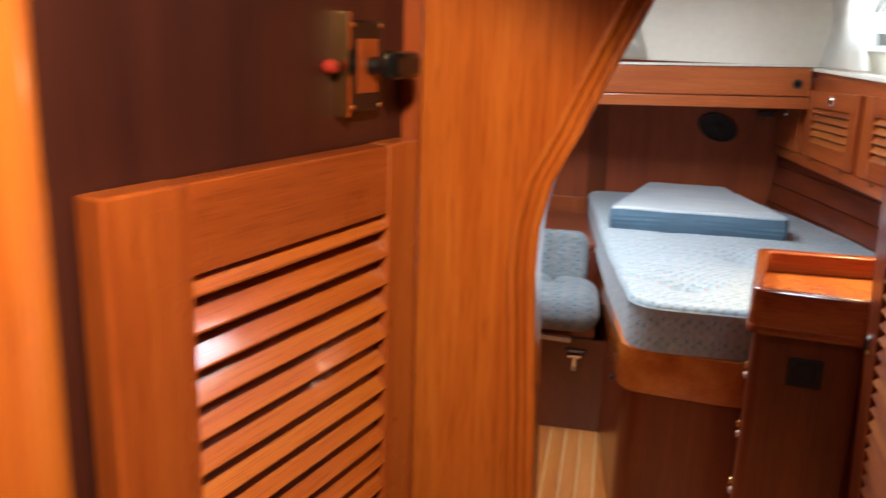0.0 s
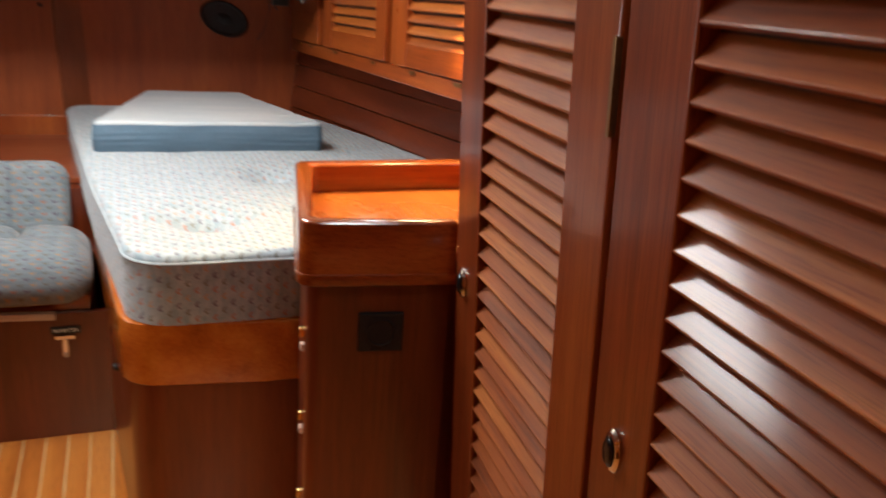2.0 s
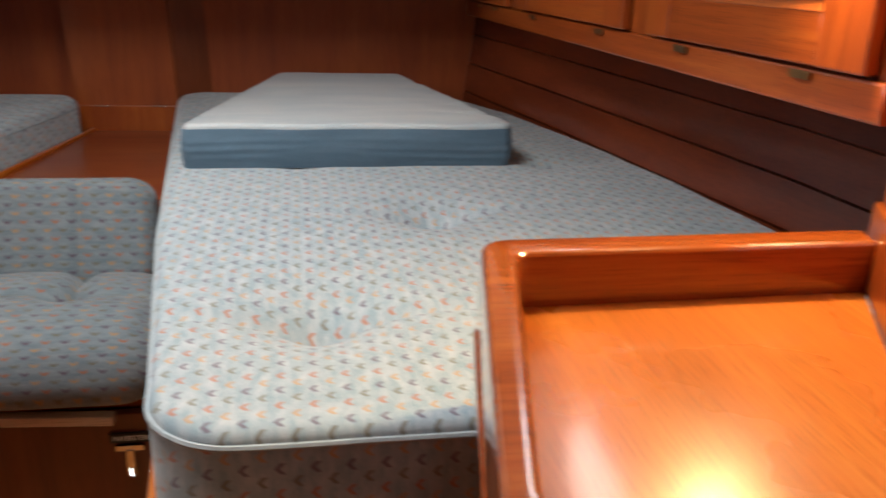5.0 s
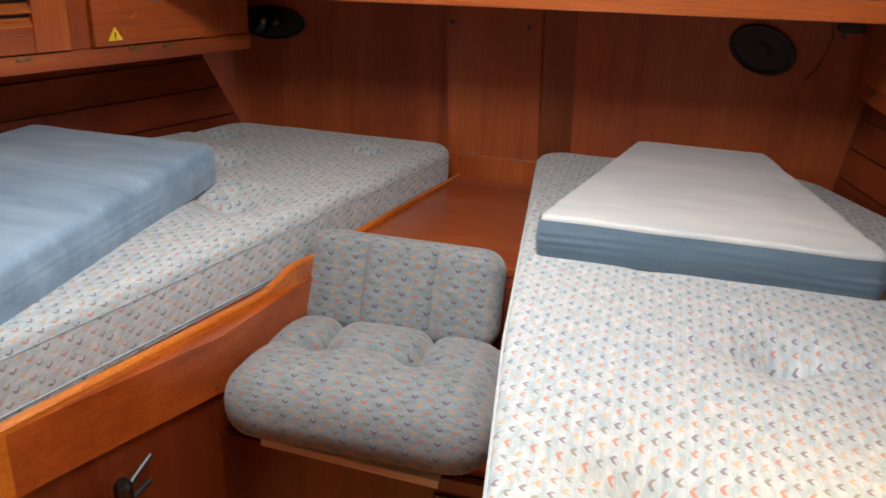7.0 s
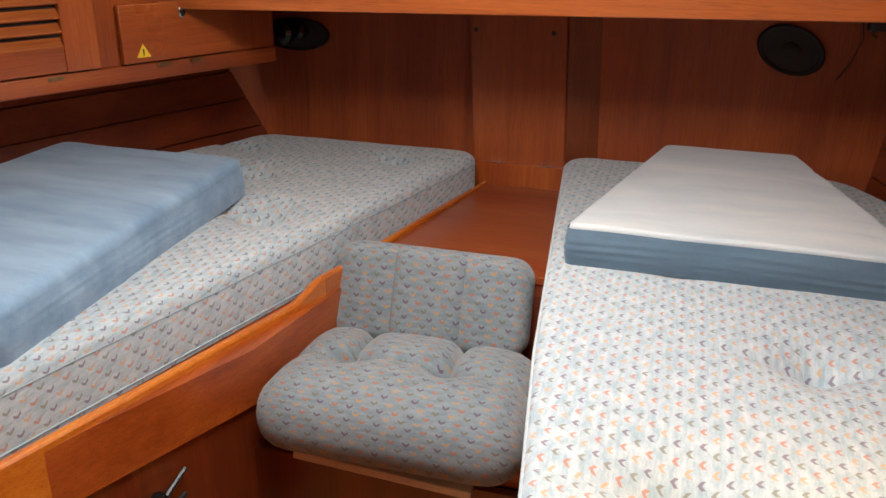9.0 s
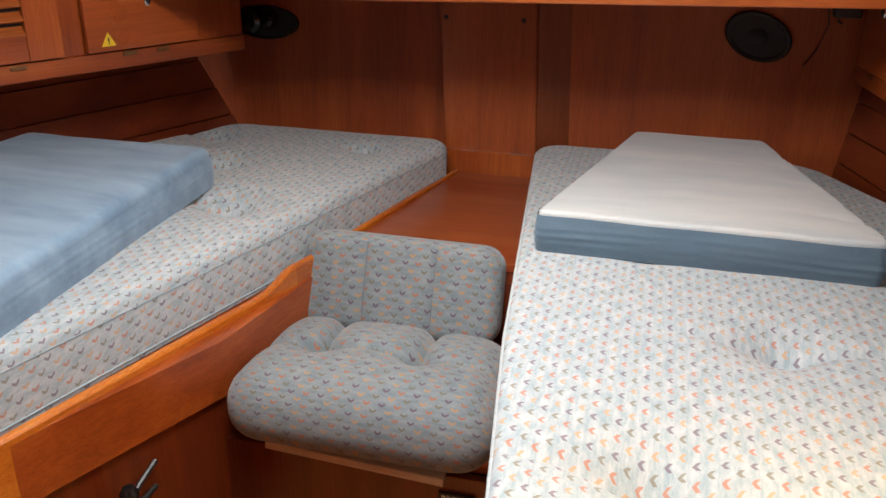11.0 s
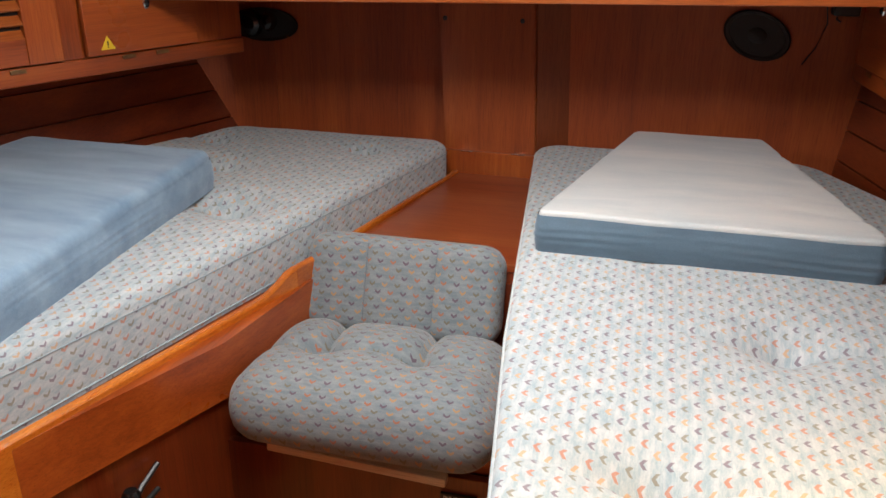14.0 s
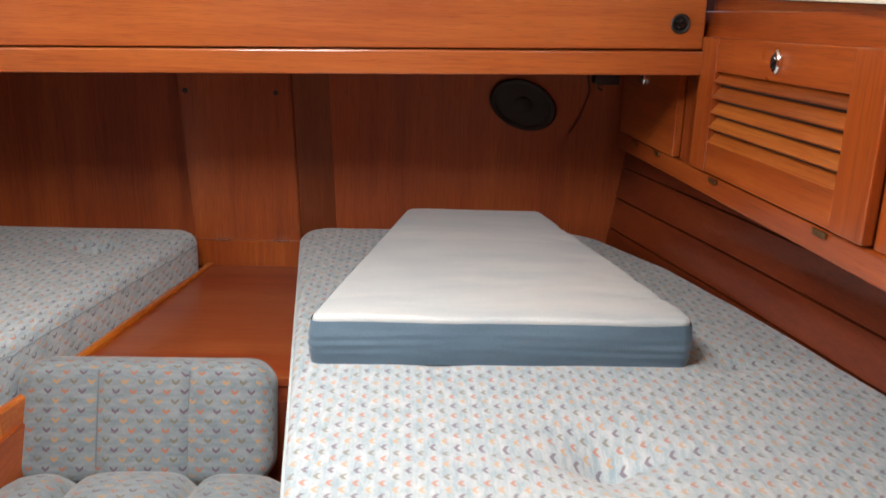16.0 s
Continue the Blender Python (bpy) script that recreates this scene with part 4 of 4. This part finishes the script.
part("border", sleeve(ring, 0.784, None, 0.004, 0.0010, 5), soft_velvet, ppillow, smooth=60)

# port side dresser with a rounded top, at the foot of the berth
dresser = thing("dresser", pose(-0.6, 1.8, 0), "mahogany dresser with a rounded varnished rail", "cabinet")
D_OUT = [(-1.5, 1.45), (-0.27, 1.45), (-0.215, 2.04), (-1.5, 2.10)]
part("body", prism(rounded([(-1.48, 1.46), (-0.29, 1.46), (-0.24, 2.02), (-1.48, 2.08)], (0, 0.05, 0.05, 0)), 0, 0.60), deep_z, dresser)
part("rail", prism(rounded(D_OUT, (0, 0.06, 0.06, 0)), 0.600, 0.775, 0.012, 3), gold_y, dresser, "rounded varnished rail")

# fire extinguisher on the port berth base
ext = thing("fire_extinguisher", pose(-0.56, 2.78, 0.09), "small red fire extinguisher with black handle", "extinguisher")
ex, ey = -0.545, 2.79
part("body", lathe([(0.040, 0.03), (0.045, 0.04), (0.045, 0.26), (0.038, 0.29), (0.02, 0.305)], 24, Matrix.Translation((ex, ey, 0.06))), red_paint, ext)
valve = part("valve", lathe([(0.018, 0.30), (0.018, 0.385), (0.012, 0.395)], 16, Matrix.Translation((ex, ey, 0.06))), black_gloss, ext, "glossy black valve")
part("gauge", lathe([(0.014, 0), (0.015, 0.01), (0.012, 0.012)], 18, Matrix.Translation((ex + 0.012, ey - 0.016, 0.375)) @ Matrix.Rotation(radians(90), 4, "X")), black_plastic, valve)
part("handle", joined(tube([(ex - 0.01, ey, 0.395), (ex - 0.01, ey + 0.045, 0.425), (ex - 0.005, ey + 0.10, 0.445)], 0.006), tube([(ex - 0.01, ey + 0.005, 0.385), (ex - 0.005, ey + 0.09, 0.390)], 0.006)), black_plastic, ext, "black squeeze handle")
part("bracket", box(ex - 0.085, ey - 0.03, 0.21, ex - 0.04, ey + 0.03, 0.24, 0.002), black_plastic, ext)


# ---- lockers along the hull sides ----
def wall_lockers(m, length, doors, z0, z1, label):
    """A run of lockers in its own x and z, its face towards -y; doors are (x, width, height, louvred, knob)."""
    run = thing("wall_locker", m, label, "locker", local=True)
    part("carcass", box(0, 0.004, z0, length, 0.30, z1), wood_x, run)
    part("bottom_rail", box(0, -0.012, z0 - 0.012, length, 0.30, z0 + 0.034, 0.004), wood_x, run, "varnished bottom rail")
    part("top_rail", box(0, -0.006, z1 - 0.03, length, 0.006, z1 + 0.03, 0.003), wood_x, run)
    edges = [0] + [v for x, w, *_ in doors for v in (x - 0.004, x + w + 0.004)] + [length]
    for a, b in zip(edges[::2], edges[1::2]):
        if b - a > 0.004:
            part("stile", box(a, -0.004, z0 + 0.034, b, 0.005, z1 - 0.03, 0.002), wood_z, run)
    for x, w, h, louvred, knob in doors:
        at = (x, -0.002, z0 + 0.038)
        if louvred:
            door = louvred_door(run, at, w, h, (0.08, 0.09) if w > 0.5 else (0.066, 0.066), 0.068, 0.064, 0.032, 0.02, wood_z, wood_x, "mahogany door with louvres", 0.034, 50, (knob, h - 0.034, 0.95))
        else:
            door = part("door", turned(box(0, -0.02, 0, w, 0, h, 0.003), Matrix.Translation(at)), wood_x, run, "plain mahogany door")
            oval_knob(door, x + knob, at[2] + h - 0.028, -0.022, 0.8)
        for hx in (0.12, w - 0.12):
            part("hinge", turned(box(hx - 0.02, -0.0165, -0.017, hx + 0.02, -0.012, -0.007, 0.001), Matrix.Translation(at)), old_brass, door, "dull brass hinge")
    return run


WALL_S = Matrix.Translation((0.917, 4.30, 0)) @ Matrix.Rotation(math.atan2(-1.9, 0.076), 4, "Z") @ Matrix.Rotation(radians(-1.9), 4, "Y")
run_s = wall_lockers(WALL_S, 1.92, [(0.05, 0.42, 0.19, False, 0.18), (0.580, 0.665, 0.275, True, 0.345), (1.345, 0.55, 0.275, True, 0.295)], 1.037, 1.372, "mahogany locker run with louvred doors under the side deck")
part("fascia", turned(box(0.50, 0.008, 1.34, 1.90, 0.022, 1.4465), Matrix.Rotation(radians(1.9), 4, "Y")), wood_x, run_s, "plain board under the ledge")
WALL_P = Matrix.Translation((-1.6025, 2.50, 0)) @ Matrix.Rotation(math.atan2(0.913, 0.408), 4, "Z")
wall_lockers(WALL_P, 1.72, [(0.05, 0.42, 0.292, True, 0.21), (0.54, 0.60, 0.292, True, 0.30), (1.205, 0.345, 0.152, False, 0.185)], 1.072, 1.415, "mahogany locker run with louvred and plain doors")
tri = prism([(-0.021, 0), (0.021, 0), (0, 0.036)], -0.0012, 0, plane="xz")
sign = thing("warning_sticker", WALL_P @ Matrix.Translation((1.263, -0.0225, 1.124)), "yellow triangular warning sticker on the locker door", "sticker", local=True)
part("film", tri, yellow_film, sign)
part("mark", joined(box(-0.0018, -0.0022, 0.010, 0.0018, -0.0012, 0.022), box(-0.0018, -0.0022, 0.005, 0.0018, -0.0012, 0.008)), black_plastic, sign, "black exclamation mark")


# ---- loudspeakers on the aft bulkhead ----
def speaker(x, z, tilt):
    m = Matrix.Translation((x, 4.339, z)) @ Matrix.Rotation(radians(90), 4, "X") @ Matrix.Rotation(radians(tilt), 4, "Z")
    sp = thing("loudspeaker", m, "black oval loudspeaker set in the bulkhead", "loudspeaker", "loudspeakers", local=True)
    part("frame", lathe([(0.098, 0), (0.100, 0.008), (0.094, 0.016), (0.084, 0.014), (0.082, 0.008)], 36, Matrix(), 1.0, 0.68), matt_black, sp)
    part("cone", lathe([(0.083, 0.010), (0.070, 0.006), (0.036, 0.0015)], 36, Matrix(), 1.0, 0.68), matt_black, sp)
    part("dust_cap", lathe([(0.034, 0.002), (0.026, 0.012), (0.010, 0.017)], 24, Matrix(), 1.0, 0.8), matt_black, sp)
    for k in range(4):
        a = math.pi / 4 + k * math.pi / 2
        part("screw", lathe([(0.004, 0.015), (0.003, 0.018)], 10, Matrix.Translation((0.088 * math.cos(a), 0.061 * math.sin(a), 0))), matt_black, sp)


speaker(0.625, 1.138, -22)


def twin_speaker(x, z):
    """An open oval loudspeaker with its cover off: a thin rim, a backing of bare wood, a bulky driver and a small tweeter ball."""
    m = Matrix.Translation((x, 4.339, z)) @ Matrix.Rotation(radians(90), 4, "X")
    sp = thing("loudspeaker", m, "black oval loudspeaker with open driver and tweeter ball", "loudspeaker", "loudspeakers", local=True)
    part("backing", lathe([(0.118, 0), (0.119, 0.003), (0.112, 0.005)], 36, Matrix(), 1.0, 0.46), deep_z, sp, "dark wooden backing")
    part("frame", lathe([(0.112, 0.004), (0.121, 0.006), (0.119, 0.014), (0.110, 0.012), (0.108, 0.006)], 36, Matrix(), 1.0, 0.46), matt_black, sp)
    part("driver", lathe([(0.050, 0.005), (0.054, 0.020), (0.050, 0.046), (0.036, 0.056), (0.012, 0.058)], 28, Matrix.Translation((-0.052, 0.004, 0)), 1.0, 0.86), black_gloss, sp, "glossy black driver")
    part("tweeter", lathe([(0.020, 0.005), (0.026, 0.020), (0.030, 0.040), (0.022, 0.058), (0.008, 0.064)], 24, Matrix.Translation((0.028, 0.014, 0)), 0.95, 1.05), black_gloss, sp, "small black tweeter ball")
    for k in (-1, 1):
        part("screw", lathe([(0.004, 0.012), (0.003, 0.016)], 10, Matrix.Translation((0.085 * k, -0.036, 0))), brass, sp, "brass screw")


twin_speaker(-0.945, 1.108)
bracket = solo("bracket", joined(box(0.815, 4.29, 1.205, 0.885, 4.3395, 1.235, 0.005), tube([(0.83, 4.31, 1.21), (0.828, 4.305, 1.195), (0.84, 4.302, 1.188)], 0.003)), black_plastic, "small black cable bracket on the bulkhead", "bracket")
cable = solo("cable", tube([(0.80, 4.33, 1.24), (0.81, 4.325, 1.18), (0.79, 4.33, 1.11), (0.76, 4.33, 1.06)], 0.002, 6), black_plastic, "thin dark cable hanging on the bulkhead", "cable")


# ---- curtains and lamp above the lockers ----
def curtain(m, width, height):
    """Gathered cloth that hangs in its own x and z from a rod, pinched above its hem."""
    th = thing("curtain", m, "white gathered portlight curtain", "curtain", "portlight curtains", local=True)
    bm, rows, n = bmesh.new(), [], 60
    for i in range(15):
        t = i / 14
        pinch = 1 - 0.4 * math.exp(-((t - 0.62) / 0.25) ** 2)
        rows.append([bm.verts.new((width * (k / n - 0.5) * pinch, 0.018 * math.sin(k * 1.05 + 0.8 * math.sin(t * 4)) + 0.012 * noise.noise((k * 0.3, t * 3, width)), -height * t)) for k in range(n + 1)])
    for a, b in zip(rows, rows[1:]):
        for k in range(n):
            bm.faces.new((a[k], a[k + 1], b[k + 1], b[k]))
    bmesh.ops.solidify(bm, geom=bm.faces[:], thickness=0.0015)
    part("cloth", bm, curtain_cloth, th, smooth=70)
    part("rod", tube([(-width / 2 - 0.02, 0, 0.004), (width / 2 + 0.02, 0, 0.004)], 0.005), brass, th, "thin brass rod")


curtain(pose(0.935, 3.36, 1.88, 0, 0, -90), 0.72, 0.405)
curtain(pose(0.935, 2.64, 1.88, 0, 0, -90), 0.30, 0.405)
curtain(pose(0.11, 3.735, 1.88, 0, 0, 0), 0.24, 0.40)

light = thing("puck_lamp", pose(LAMP_AT[0], LAMP_AT[1], 1.447), "small round chrome lamp on a stem under the ledge, lit warm", "lamp")
lx, ly, lz = LAMP_AT
glow, nt, bs = material("warm_lens")
bs.inputs["Emission Color"].default_value, bs.inputs["Emission Strength"].default_value = (1, 0.62, 0.28, 1), 30
part("rim", lathe([(0.020, 0.0), (0.034, 0.0), (0.034, -0.008), (0.028, -0.012), (0.024, -0.010), (0.022, -0.002)], 28, Matrix.Translation((lx, ly, lz + 0.01))), chrome, light)
part("stem", tube([(lx, ly, lz + 0.008), (lx, ly, 1.4475)], 0.006, 10), chrome, light)
part("lens", lathe([(0.022, -0.002), (0.020, -0.007), (0.010, -0.010)], 24, Matrix.Translation((lx, ly, lz + 0.01))), glow, light, "glowing warm lens")

# ---- teak boards of the sole ----
BOARD = 0.060
for k in range(40):
    x = -1.0 + BOARD * k
    if x > 0.66:
        break
    if k == 0:
        me = mesh_of(box(0.0025, 0.0, -0.003, BOARD - 0.0025, 3.4, 0.0, 0.0008, 1), sole_teak, "plank", None)
    ob = part("plank", me, sole_teak, floor)
    ob.location = (x, -0.3, 0.0008)
